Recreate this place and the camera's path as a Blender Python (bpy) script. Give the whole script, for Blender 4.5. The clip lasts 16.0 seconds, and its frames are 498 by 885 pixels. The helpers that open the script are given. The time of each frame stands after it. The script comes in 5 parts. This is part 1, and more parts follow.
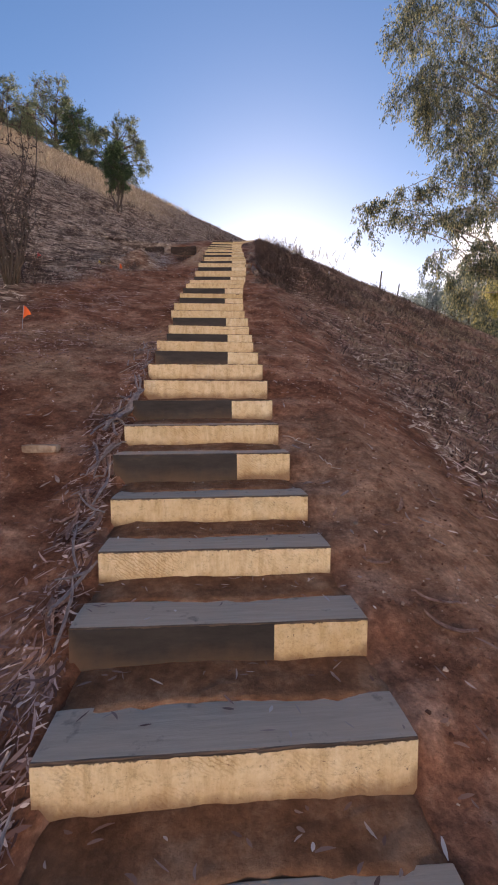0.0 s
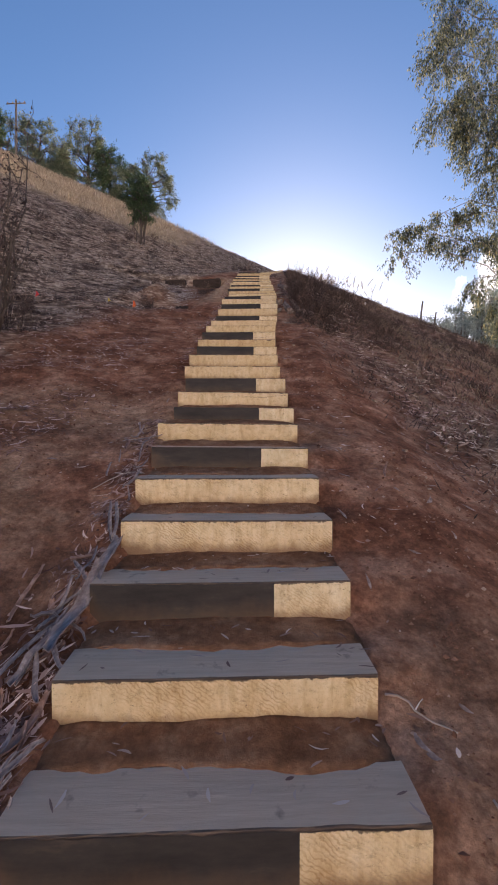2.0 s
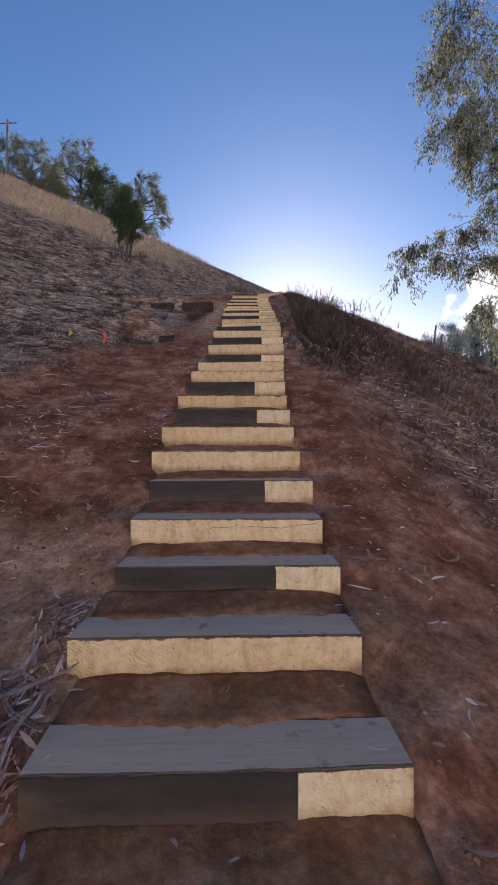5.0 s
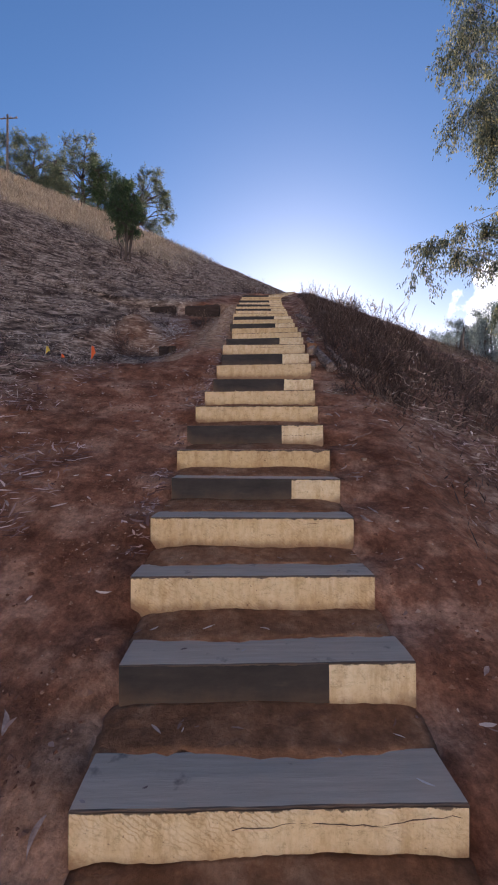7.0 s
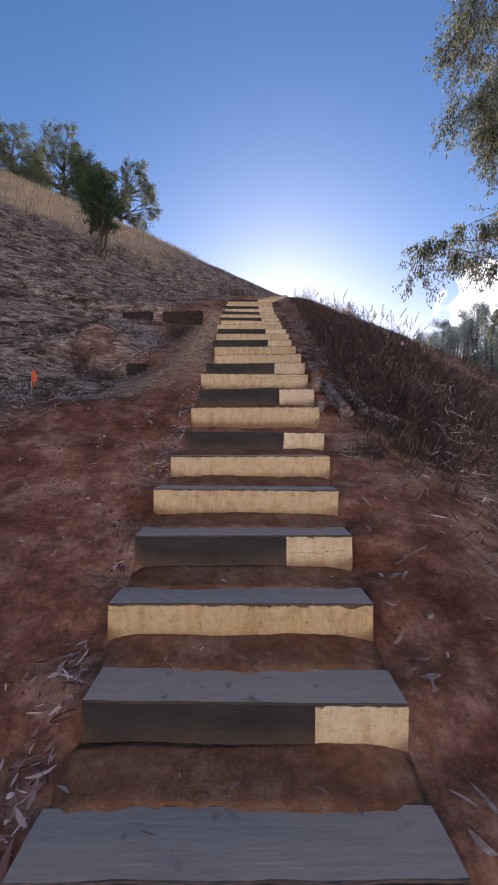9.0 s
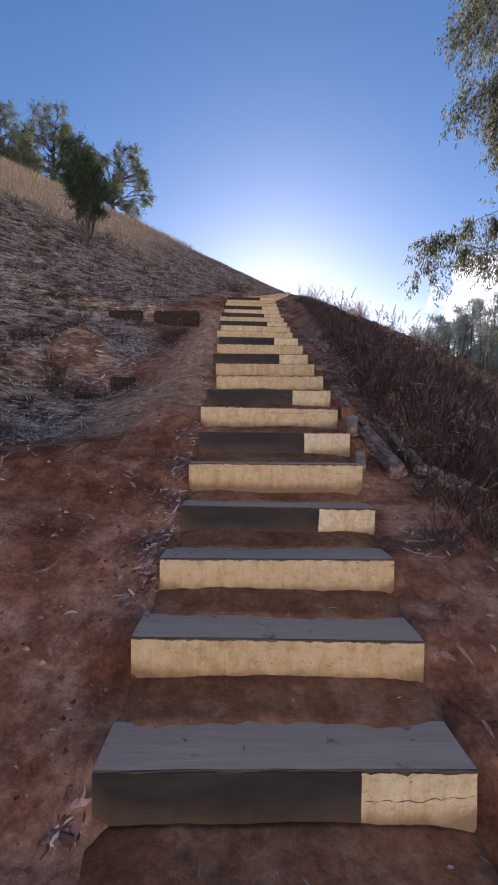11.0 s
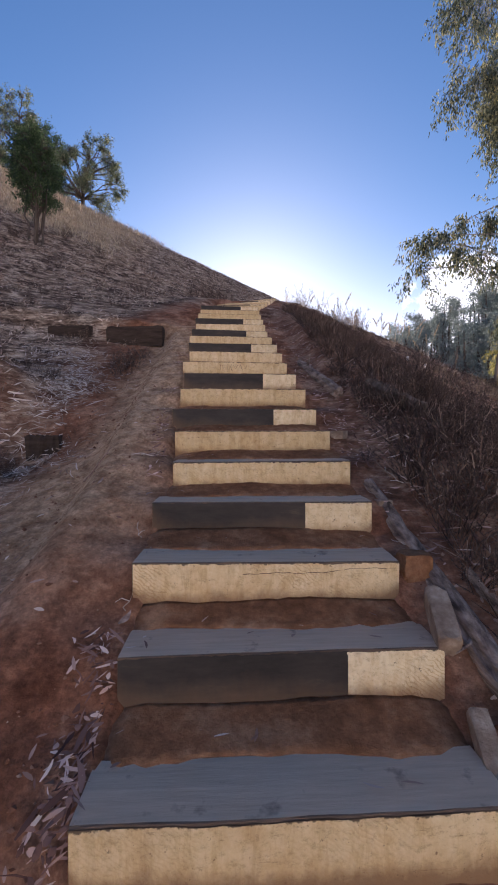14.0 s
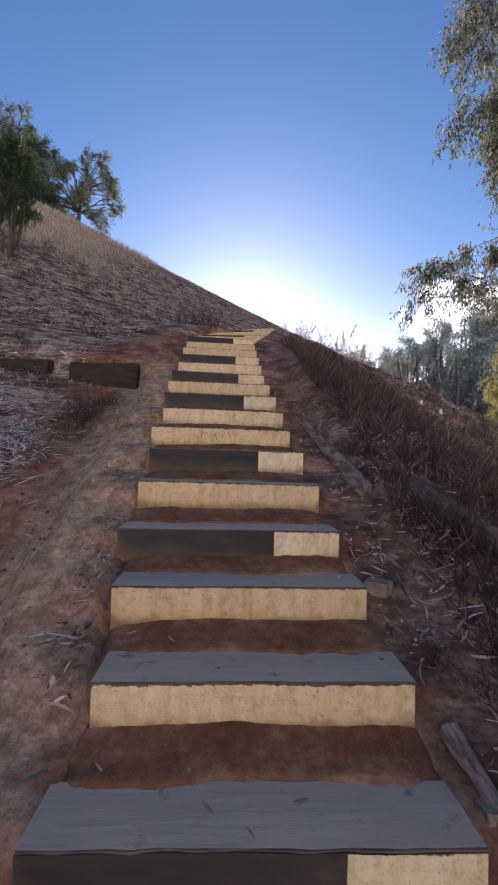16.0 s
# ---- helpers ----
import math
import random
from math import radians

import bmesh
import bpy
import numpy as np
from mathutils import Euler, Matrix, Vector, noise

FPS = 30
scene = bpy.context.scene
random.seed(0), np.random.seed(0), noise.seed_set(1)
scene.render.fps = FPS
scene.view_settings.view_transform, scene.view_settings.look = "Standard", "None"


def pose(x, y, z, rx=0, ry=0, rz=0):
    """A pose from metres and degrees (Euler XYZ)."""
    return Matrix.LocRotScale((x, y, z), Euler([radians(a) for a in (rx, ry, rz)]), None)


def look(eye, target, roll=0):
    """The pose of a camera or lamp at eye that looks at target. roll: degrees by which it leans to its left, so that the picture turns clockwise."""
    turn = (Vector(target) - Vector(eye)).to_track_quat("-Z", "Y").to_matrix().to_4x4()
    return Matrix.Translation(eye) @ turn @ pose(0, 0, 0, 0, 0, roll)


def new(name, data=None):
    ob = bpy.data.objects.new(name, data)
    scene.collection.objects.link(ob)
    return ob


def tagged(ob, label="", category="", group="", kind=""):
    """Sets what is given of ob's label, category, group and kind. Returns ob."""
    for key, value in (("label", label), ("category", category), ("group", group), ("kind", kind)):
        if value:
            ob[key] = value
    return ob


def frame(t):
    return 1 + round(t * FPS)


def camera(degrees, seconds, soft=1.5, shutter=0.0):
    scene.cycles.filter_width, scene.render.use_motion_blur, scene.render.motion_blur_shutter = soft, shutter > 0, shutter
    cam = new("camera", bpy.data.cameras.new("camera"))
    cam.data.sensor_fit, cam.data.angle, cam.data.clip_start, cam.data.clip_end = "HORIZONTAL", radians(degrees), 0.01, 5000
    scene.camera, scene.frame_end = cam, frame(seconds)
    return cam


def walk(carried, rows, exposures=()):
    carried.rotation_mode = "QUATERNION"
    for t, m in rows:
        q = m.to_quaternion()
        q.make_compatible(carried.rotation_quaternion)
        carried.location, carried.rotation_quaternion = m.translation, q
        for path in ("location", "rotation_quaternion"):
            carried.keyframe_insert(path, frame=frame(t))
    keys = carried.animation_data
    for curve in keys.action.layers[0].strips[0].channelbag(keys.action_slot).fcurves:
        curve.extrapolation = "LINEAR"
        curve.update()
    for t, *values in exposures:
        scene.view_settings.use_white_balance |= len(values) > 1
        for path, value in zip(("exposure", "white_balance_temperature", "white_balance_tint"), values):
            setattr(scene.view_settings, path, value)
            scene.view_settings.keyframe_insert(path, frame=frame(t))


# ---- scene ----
cam = camera(61.7, 16.0, 1.9)
PATH = [
    (0, (-0.074, -0.349, 1.398), (-0.084, 1.645, 1.246), -0.0),
    (0.5, (-0.125, 0.059, 1.492), (-0.154, 2.055, 1.357), -0.0),
    (1, (-0.166, 0.454, 1.701), (-0.224, 2.45, 1.597), 0.2),
    (1.5, (-0.16, 0.878, 1.923), (-0.264, 2.874, 1.857), 0.2),
    (2, (-0.227, 1.184, 2.088), (-0.348, 3.18, 2.048), 0.3),
    (2.5, (-0.222, 1.514, 2.192), (-0.346, 3.511, 2.181), 0.3),
    (3, (-0.319, 1.814, 2.346), (-0.427, 3.811, 2.358), 0.5),
    (3.5, (-0.352, 2.067, 2.481), (-0.436, 4.065, 2.509), 0.5),
    (4, (-0.313, 2.329, 2.624), (-0.393, 4.327, 2.66), 0.3),
    (6.3, (-0.5, 3.567, 3.21), (-0.627, 5.563, 3.242), -0.3),
    (6.5, (-0.487, 3.697, 3.289), (-0.616, 5.692, 3.32), -0.3),
    (7, (-0.602, 3.983, 3.398), (-0.722, 5.98, 3.42), -0.1),
    (7.5, (-0.637, 4.271, 3.535), (-0.737, 6.269, 3.552), 0.0),
    (8, (-0.633, 4.607, 3.712), (-0.721, 6.605, 3.723), -0.3),
    (8.5, (-0.708, 4.899, 3.876), (-0.774, 6.898, 3.888), -0.1),
    (9, (-0.668, 5.204, 4.016), (-0.725, 7.204, 4.026), 0.1),
    (9.5, (-0.754, 5.495, 4.102), (-0.801, 7.494, 4.112), 0.5),
    (11.8, (-0.86, 6.506, 4.694), (-0.876, 8.505, 4.643), 0.7),
    (12, (-0.814, 6.634, 4.728), (-0.839, 8.633, 4.675), 0.9),
    (12.5, (-0.881, 6.9, 4.776), (-0.894, 8.899, 4.721), 0.7),
    (13, (-0.851, 7.146, 4.911), (-0.837, 9.145, 4.856), 0.3),
    (13.5, (-0.785, 7.415, 5.079), (-0.742, 9.414, 5.028), 0.1),
    (14, (-0.868, 7.692, 5.223), (-0.796, 9.69, 5.184), -0.0),
    (14.5, (-0.832, 7.965, 5.299), (-0.739, 9.963, 5.274), 0.3),
    (15, (-0.841, 8.249, 5.46), (-0.733, 10.246, 5.452), 0.9),
    (15.5, (-0.882, 8.472, 5.627), (-0.764, 10.468, 5.642), 1.4),
    (16, (-0.824, 8.754, 5.791), (-0.711, 10.75, 5.829), 1.6),
]
walk(cam, [(t, look(eye, target, roll)) for t, eye, target, roll in PATH],
     [(0, 1.10, 6650, 20), (2.5, 1.0, 6350, 20), (4, 0.84, 6080, 20), (12, 0.85, 5930, 20), (16, 0.92, 5900, 20)])

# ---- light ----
HAZE_FILL, CLOUD = (54.0, 39.0, 26.5), (12.5, 12.5, 12.8)
world = bpy.data.worlds.new("world")
scene.world = world
world.use_nodes = True
wn, wl = world.node_tree.nodes, world.node_tree.links
sky = wn.new("ShaderNodeTexSky")
sky.sky_type, sky.sun_disc = "NISHITA", False
SUN_EL, SUN_AZ = radians(17), radians(3)
sky.sun_elevation, sky.sun_rotation = SUN_EL, SUN_AZ
sky.air_density, sky.dust_density, sky.ozone_density = 1.0, 0.3, 3.0
wn["Background"].inputs["Strength"].default_value = 0.079
wtc = wn.new("ShaderNodeTexCoord")
wsep = wn.new("ShaderNodeSeparateXYZ")
wl.new(wtc.outputs["Generated"], wsep.inputs[0])


def wmath(op, a, c):
    m = wn.new("ShaderNodeMath")
    m.operation, m.use_clamp = op, op == "MULTIPLY_ADD"
    for i, v in enumerate((a, c)):
        if isinstance(v, (int, float)):
            m.inputs[i].default_value = v
        else:
            wl.new(v, m.inputs[i])
    return m.outputs[0]


def wmix(fac, a, c, mode="MIX"):
    m = wn.new("ShaderNodeMix")
    m.data_type, m.blend_type = "RGBA", mode
    for key, v in ((0, fac), (6, a), (7, c)):
        if isinstance(v, (int, float)):
            m.inputs[key].default_value = v
        elif isinstance(v, tuple):
            m.inputs[key].default_value = (*v, 1)
        else:
            wl.new(v, m.inputs[key])
    return m.outputs[2]


# warm glow added all round the horizon to light the shaded slope, thinning out upwards
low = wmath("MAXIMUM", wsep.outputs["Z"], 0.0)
fill_fade = wmath("POWER", wmath("SUBTRACT", 1.0, low), 10.0)
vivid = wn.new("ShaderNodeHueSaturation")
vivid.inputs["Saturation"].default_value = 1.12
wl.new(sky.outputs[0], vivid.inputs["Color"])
filled_sky = wmix(fill_fade, vivid.outputs[0], HAZE_FILL, "ADD")
# a few small fair-weather clouds low over the valley
wdot = wn.new("ShaderNodeVectorMath")
wdot.operation = "DOT_PRODUCT"
wl.new(wtc.outputs["Generated"], wdot.inputs[0])
wdot.inputs[1].default_value = Vector((0.465, 0.84, 0.285)).normalized()
wnoise = wn.new("ShaderNodeTexNoise")
wnoise.inputs["Scale"].default_value, wnoise.inputs["Detail"].default_value = 20.0, 8.0
wl.new(wtc.outputs["Generated"], wnoise.inputs["Vector"])
wnear = wn.new("ShaderNodeMapRange")
wnear.inputs["From Min"].default_value, wnear.inputs["From Max"].default_value = 0.9905, 0.9992
wl.new(wdot.outputs["Value"], wnear.inputs["Value"])
wramp = wn.new("ShaderNodeValToRGB")
wramp.color_ramp.elements[0].position, wramp.color_ramp.elements[1].position = 0.89, 1.0
wl.new(wmath("ADD", wmath("MULTIPLY", wnear.outputs[0], 0.62), wmath("MULTIPLY", wnoise.outputs["Fac"], 1.1)), wramp.inputs["Fac"])
cloud = wramp.outputs["Color"]
wl.new(wmix(cloud, filled_sky, CLOUD), wn["Background"].inputs["Color"])
sun = new("sun", bpy.data.lights.new("sun", "SUN"))
sun.data.energy, sun.data.angle, sun.data.color = 3.0, radians(0.6), (1.0, 0.86, 0.66)
sun.matrix_world = look((0, 0, 60), (-math.sin(SUN_AZ) * 50, -math.cos(SUN_AZ) * 50, 60 - 50 * math.tan(SUN_EL)))

# ---- materials ----
SW = 1.04  # length of a sleeper
def material(name, rough=0.8, spec=0.3):
    m = bpy.data.materials.new(name)
    m.use_nodes = True
    b = m.node_tree.nodes["Principled BSDF"]
    b.inputs["Roughness"].default_value = rough
    b.inputs["Specular IOR Level"].default_value = spec
    return m, m.node_tree.nodes, m.node_tree.links, b


def noise_node(n, l, scale, detail=6, rough=0.6, stretch=None, coord="Object"):
    tc = n.new("ShaderNodeTexCoord")
    t = n.new("ShaderNodeTexNoise")
    t.inputs["Scale"].default_value, t.inputs["Detail"].default_value, t.inputs["Roughness"].default_value = scale, detail, rough
    src = tc.outputs["Object" if coord == "Own" else coord]
    if coord == "Own":
        shift = n.new("ShaderNodeVectorMath")
        shift.operation = "MULTIPLY_ADD"
        l.new(n.new("ShaderNodeObjectInfo").outputs["Random"], shift.inputs[0])
        shift.inputs[1].default_value = (31.0, 17.0, 23.0)
        l.new(src, shift.inputs[2])
        src = shift.outputs[0]
    if stretch:
        mp = n.new("ShaderNodeMapping")
        mp.inputs["Scale"].default_value = stretch
        l.new(src, mp.inputs["Vector"])
        src = mp.outputs[0]
    l.new(src, t.inputs["Vector"])
    return t.outputs["Fac"]


def ramp(n, l, fac, stops):
    r = n.new("ShaderNodeValToRGB")
    e = r.color_ramp.elements
    while len(e) < len(stops):
        e.new(0.5)
    for el, (p, c) in zip(e, stops):
        el.position, el.color = p, (*c, 1)
    l.new(fac, r.inputs["Fac"])
    return r.outputs["Color"]


def mix(n, l, fac, a, b, mode="MIX"):
    m = n.new("ShaderNodeMix")
    m.data_type, m.blend_type = "RGBA", mode
    for key, v in ((0, fac), (6, a), (7, b)):
        if isinstance(v, (int, float)):
            m.inputs[key].default_value = v
        elif isinstance(v, tuple):
            m.inputs[key].default_value = (*v, 1)
        else:
            l.new(v, m.inputs[key])
    return m.outputs[2]


def bump(n, l, bsdf, height, strength, distance):
    b = n.new("ShaderNodeBump")
    b.inputs["Strength"].default_value, b.inputs["Distance"].default_value = strength, distance
    l.new(height, b.inputs["Height"])
    l.new(b.outputs[0], bsdf.inputs["Normal"])


def attr(n, name):
    a = n.new("ShaderNodeAttribute")
    a.attribute_name = name
    return a.outputs["Fac"]


def island(n):
    return n.new("ShaderNodeNewGeometry").outputs["Random Per Island"]


# red-brown earth that turns to dry tan turf where the grass cover is high
M_GROUND, n, l, b = material("ground_earth", 0.95, 0.1)
soil = ramp(n, l, noise_node(n, l, 3.6, 7, 0.62), [(0.36, (0.145, 0.060, 0.033)), (0.5, (0.235, 0.110, 0.064)), (0.64, (0.375, 0.212, 0.138))])
soil = mix(n, l, 0.8, soil, ramp(n, l, noise_node(n, l, 1.1, 4, 0.6), [(0.38, (0.72, 0.68, 0.64)), (0.62, (1.24, 1.24, 1.24))]), "MULTIPLY")
# dark flecks in the turf colours stand in for shade among the litter
turf = ramp(n, l, noise_node(n, l, 4.2, 10, 0.72, (0.7, 1.0, 1.7)), [(0.40, (0.045, 0.028, 0.020)), (0.5, (0.205, 0.148, 0.108)), (0.60, (0.52, 0.425, 0.33))])
turf = mix(n, l, 0.85, turf, ramp(n, l, noise_node(n, l, 14, 6, 0.75, (0.5, 1, 3)), [(0.38, (0.20, 0.17, 0.165)), (0.5, (0.85, 0.83, 0.83)), (0.62, (1.5, 1.5, 1.5))]), "MULTIPLY")
gold = ramp(n, l, noise_node(n, l, 0.9, 6, 0.7), [(0.35, (0.40, 0.29, 0.175)), (0.65, (0.66, 0.52, 0.345))])
trod = ramp(n, l, noise_node(n, l, 9, 7, 0.7), [(0.36, (0.26, 0.155, 0.088)), (0.5, (0.41, 0.275, 0.172)), (0.64, (0.53, 0.38, 0.255))])
soil = mix(n, l, attr(n, "path"), soil, trod)
soil = mix(n, l, 0.62, soil, ramp(n, l, noise_node(n, l, 13, 8, 0.66), [(0.37, (0.52, 0.49, 0.47)), (0.5, (0.95, 0.93, 0.92)), (0.63, (1.42, 1.40, 1.38))]), "MULTIPLY")
soil = mix(n, l, 0.42, soil, ramp(n, l, noise_node(n, l, 48, 6, 0.7), [(0.36, (0.45, 0.43, 0.42)), (0.5, (0.95, 0.94, 0.93)), (0.64, (1.6, 1.57, 1.55))]), "MULTIPLY")
both = mix(n, l, attr(n, "cover"), soil, turf)
l.new(mix(n, l, attr(n, "gold"), both, gold), b.inputs["Base Color"])
bump(n, l, b, noise_node(n, l, 15, 9, 0.66), 0.7, 0.03)

M_TREAD, n, l, b = material("packed_earth", 0.95, 0.1)
c = ramp(n, l, noise_node(n, l, 5, 9, 0.7, coord="Own"), [(0.34, (0.155, 0.070, 0.034)), (0.5, (0.235, 0.115, 0.060)), (0.66, (0.34, 0.195, 0.115))])
c = mix(n, l, 0.45, c, ramp(n, l, noise_node(n, l, 26, 7, 0.68, coord="Own"), [(0.36, (0.5, 0.48, 0.47)), (0.5, (0.95, 0.94, 0.93)), (0.64, (1.5, 1.48, 1.45))]), "MULTIPLY")
l.new(c, b.inputs["Base Color"])
bump(n, l, b, noise_node(n, l, 55, 7, 0.7, coord="Own"), 0.7, 0.012)

# weathered grey timber
M_TIMBER, n, l, b = material("weathered_timber", 0.85, 0.12)
g = noise_node(n, l, 9, 8, 0.65, (0.6, 6, 6), coord="Own")
c = ramp(n, l, g, [(0.3, (0.53, 0.375, 0.262)), (0.55, (0.61, 0.435, 0.31)), (0.75, (0.67, 0.485, 0.35))])
c = mix(n, l, ramp(n, l, noise_node(n, l, 11, 4, 0.6, coord="Own"), [(0.62, (0, 0, 0)), (0.74, (0.7, 0.7, 0.7))]), c, (0.12, 0.085, 0.07))
l.new(c, b.inputs["Base Color"])
bump(n, l, b, g, 0.35, 0.006)

def mud_splash(n, l, colour, lo, hi, most, stain=(0.17, 0.092, 0.056), wander=0.11, scale=6, corners=0.05):
    """Dirt that has worked its way up (or down) a face, thickest at the outer corners."""
    tcz = n.new("ShaderNodeTexCoord")
    sep = n.new("ShaderNodeSeparateXYZ")
    l.new(tcz.outputs["Object"], sep.inputs[0])

    def calc(op, *given):
        m = n.new("ShaderNodeMath")
        m.operation = op
        for i, v in enumerate(given):
            if isinstance(v, (int, float)):
                m.inputs[i].default_value = v
            else:
                l.new(v, m.inputs[i])
        return m.outputs[0]

    up = calc("MULTIPLY_ADD", noise_node(n, l, scale, 6, 0.7, (1, 1, 0.7), coord="Own"), wander, sep.outputs["Z"])
    end = calc("POWER", calc("MULTIPLY", calc("ABSOLUTE", sep.outputs["X"]), 2.0 / SW), 14.0)
    up = calc("SUBTRACT", up, calc("MULTIPLY", end, corners))
    mud = n.new("ShaderNodeMapRange")
    mud.inputs["From Min"].default_value, mud.inputs["From Max"].default_value = lo, hi
    mud.inputs["To Min"].default_value, mud.inputs["To Max"].default_value = 0.0, most
    l.new(up, mud.inputs["Value"])
    return mix(n, l, mud.outputs[0], colour, stain)


# cream paint, brush-streaked, stained with soil towards worn patches
M_CREAM, n, l, b = material("cream_paint", 0.6, 0.35)
oi = n.new("ShaderNodeObjectInfo").outputs["Random"]
st = noise_node(n, l, 16, 7, 0.7, (1.2, 1, 0.6), coord="Own")
c = ramp(n, l, st, [(0.26, (0.60, 0.43, 0.24)), (0.46, (0.77, 0.62, 0.39)), (0.7, (0.85, 0.73, 0.52))])
c = mix(n, l, ramp(n, l, noise_node(n, l, 5, 6, 0.7, coord="Own"), [(0.55, (0, 0, 0)), (0.70, (0.42, 0.42, 0.42))]), c, (0.55, 0.36, 0.17))
c = mix(n, l, ramp(n, l, noise_node(n, l, 60, 3, 0.6, coord="Own"), [(0.68, (0, 0, 0)), (0.74, (0.8, 0.8, 0.8))]), c, (0.22, 0.13, 0.08))
score = ramp(n, l, noise_node(n, l, 30, 9, 0.85, (1.0, 1, 1.6), coord="Own"), [(0.38, (0.40, 0.31, 0.21)), (0.47, (0.95, 0.92, 0.88)), (0.62, (1.1, 1.1, 1.1))])
c = mix(n, l, 0.5, c, score, "MULTIPLY")
hair = ramp(n, l, noise_node(n, l, 5, 9, 0.8, (1.0, 1, 9.0), coord="Own"), [(0.33, (0.28, 0.20, 0.14)), (0.38, (1.0, 1.0, 1.0))])
c = mix(n, l, 0.8, c, hair, "MULTIPLY")
drip = ramp(n, l, noise_node(n, l, 11, 7, 0.75, (2.2, 1, 0.35), coord="Own"), [(0.36, (0.60, 0.47, 0.30)), (0.50, (1.0, 1.0, 1.0))])
c = mix(n, l, 0.4, c, drip, "MULTIPLY")
c = mud_splash(n, l, c, -0.01, -0.09, 0.6, (0.50, 0.31, 0.14), 0.14, 18, 0.012)
chip = ramp(n, l, noise_node(n, l, 34, 8, 0.8, coord="Own"), [(0.63, (0, 0, 0)), (0.66, (0.9, 0.9, 0.9))])
c = mix(n, l, chip, c, (0.085, 0.055, 0.038))
c = mud_splash(n, l, c, -0.06, -0.10, 0.7, (0.20, 0.10, 0.055), 0.10, 15, 0.028)
c = mud_splash(n, l, c, 0.0125, 0.016, 0.9, (0.09, 0.06, 0.045), 0.042, 22, 0.0)
tint = ramp(n, l, oi, [(0.0, (0.76, 0.69, 0.56)), (1.0, (0.92, 0.90, 0.86))])
c = mix(n, l, 1.0, c, tint, "MULTIPLY")
mp = n.new("ShaderNodeMapping")
mp.inputs["Rotation"].default_value = (0, radians(52), 0)
shift = n.new("ShaderNodeVectorMath")
shift.operation = "MULTIPLY_ADD"
l.new(oi, shift.inputs[0])
shift.inputs[1].default_value = (31.0, 17.0, 23.0)
l.new(n.new("ShaderNodeTexCoord").outputs["Object"], shift.inputs[2])
l.new(shift.outputs[0], mp.inputs["Vector"])
saw = n.new("ShaderNodeTexWave")
saw.inputs["Scale"].default_value, saw.inputs["Distortion"].default_value, saw.inputs["Detail"].default_value, saw.inputs["Detail Scale"].default_value = 24, 9.0, 4.0, 1.3
l.new(mp.outputs[0], saw.inputs["Vector"])
rough_h = mix(n, l, ramp(n, l, noise_node(n, l, 3.0, 4, 0.6, coord="Own"), [(0.47, (0, 0, 0)), (0.62, (0.75, 0.75, 0.75))]), noise_node(n, l, 30, 6, 0.7, coord="Own"), saw.outputs["Fac"])
groove = mix(n, l, ramp(n, l, noise_node(n, l, 3.4, 4, 0.6, coord="Own"), [(0.50, (0, 0, 0)), (0.60, (1, 1, 1))]), (1.0, 1.0, 1.0), ramp(n, l, saw.outputs["Fac"], [(0.10, (0.72, 0.62, 0.50)), (0.36, (1, 1, 1))]))
l.new(mix(n, l, ramp(n, l, oi, [(0.35, (0.08, 0.08, 0.08)), (0.75, (0.75, 0.75, 0.75))]), c, groove, "MULTIPLY"), b.inputs["Base Color"])
bump(n, l, b, rough_h, 0.4, 0.004)

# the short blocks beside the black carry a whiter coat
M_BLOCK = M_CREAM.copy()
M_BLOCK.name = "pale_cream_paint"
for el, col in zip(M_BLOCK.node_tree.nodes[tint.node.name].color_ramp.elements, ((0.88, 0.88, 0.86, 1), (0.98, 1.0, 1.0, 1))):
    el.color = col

M_BLACK, n, l, b = material("faded_black_paint", 0.65, 0.3)
c = ramp(n, l, noise_node(n, l, 5, 7, 0.7, (0.7, 1, 2.5), coord="Own"), [(0.35, (0.021, 0.018, 0.017)), (0.6, (0.043, 0.036, 0.032)), (0.8, (0.10, 0.070, 0.05))])
c = mud_splash(n, l, c, 0.02, -0.10, 0.85, (0.13, 0.078, 0.047), 0.18, 4, 0.06)
l.new(c, b.inputs["Base Color"])
bump(n, l, b, noise_node(n, l, 25, 6, 0.6, (0.6, 1, 2), coord="Own"), 0.3, 0.004)


def simple(name, stops, scale=8, rough=0.85, spec=0.2, stretch=None, bumpy=0.0, random_island=False):
    m, n, l, b = material(name, rough, spec)
    f = island(n) if random_island else noise_node(n, l, scale, 6, 0.65, stretch)
    l.new(ramp(n, l, f, stops), b.inputs["Base Color"])
    if bumpy:
        bump(n, l, b, noise_node(n, l, scale * 3, 6, 0.65, stretch), bumpy, 0.01)
    return m


def leafy(name, stops, through_light=0.35):
    """Leaves: each its own tint, and some light passes through."""
    m, n, l, b = material(name, 0.55, 0.4)
    c = ramp(n, l, island(n), stops)
    l.new(c, b.inputs["Base Color"])
    tr = n.new("ShaderNodeBsdfTranslucent")
    l.new(c, tr.inputs["Color"])
    ms = n.new("ShaderNodeMixShader")
    ms.inputs[0].default_value = through_light
    l.new(b.outputs[0], ms.inputs[1])
    l.new(tr.outputs[0], ms.inputs[2])
    l.new(ms.outputs[0], n["Material Output"].inputs["Surface"])
    return m


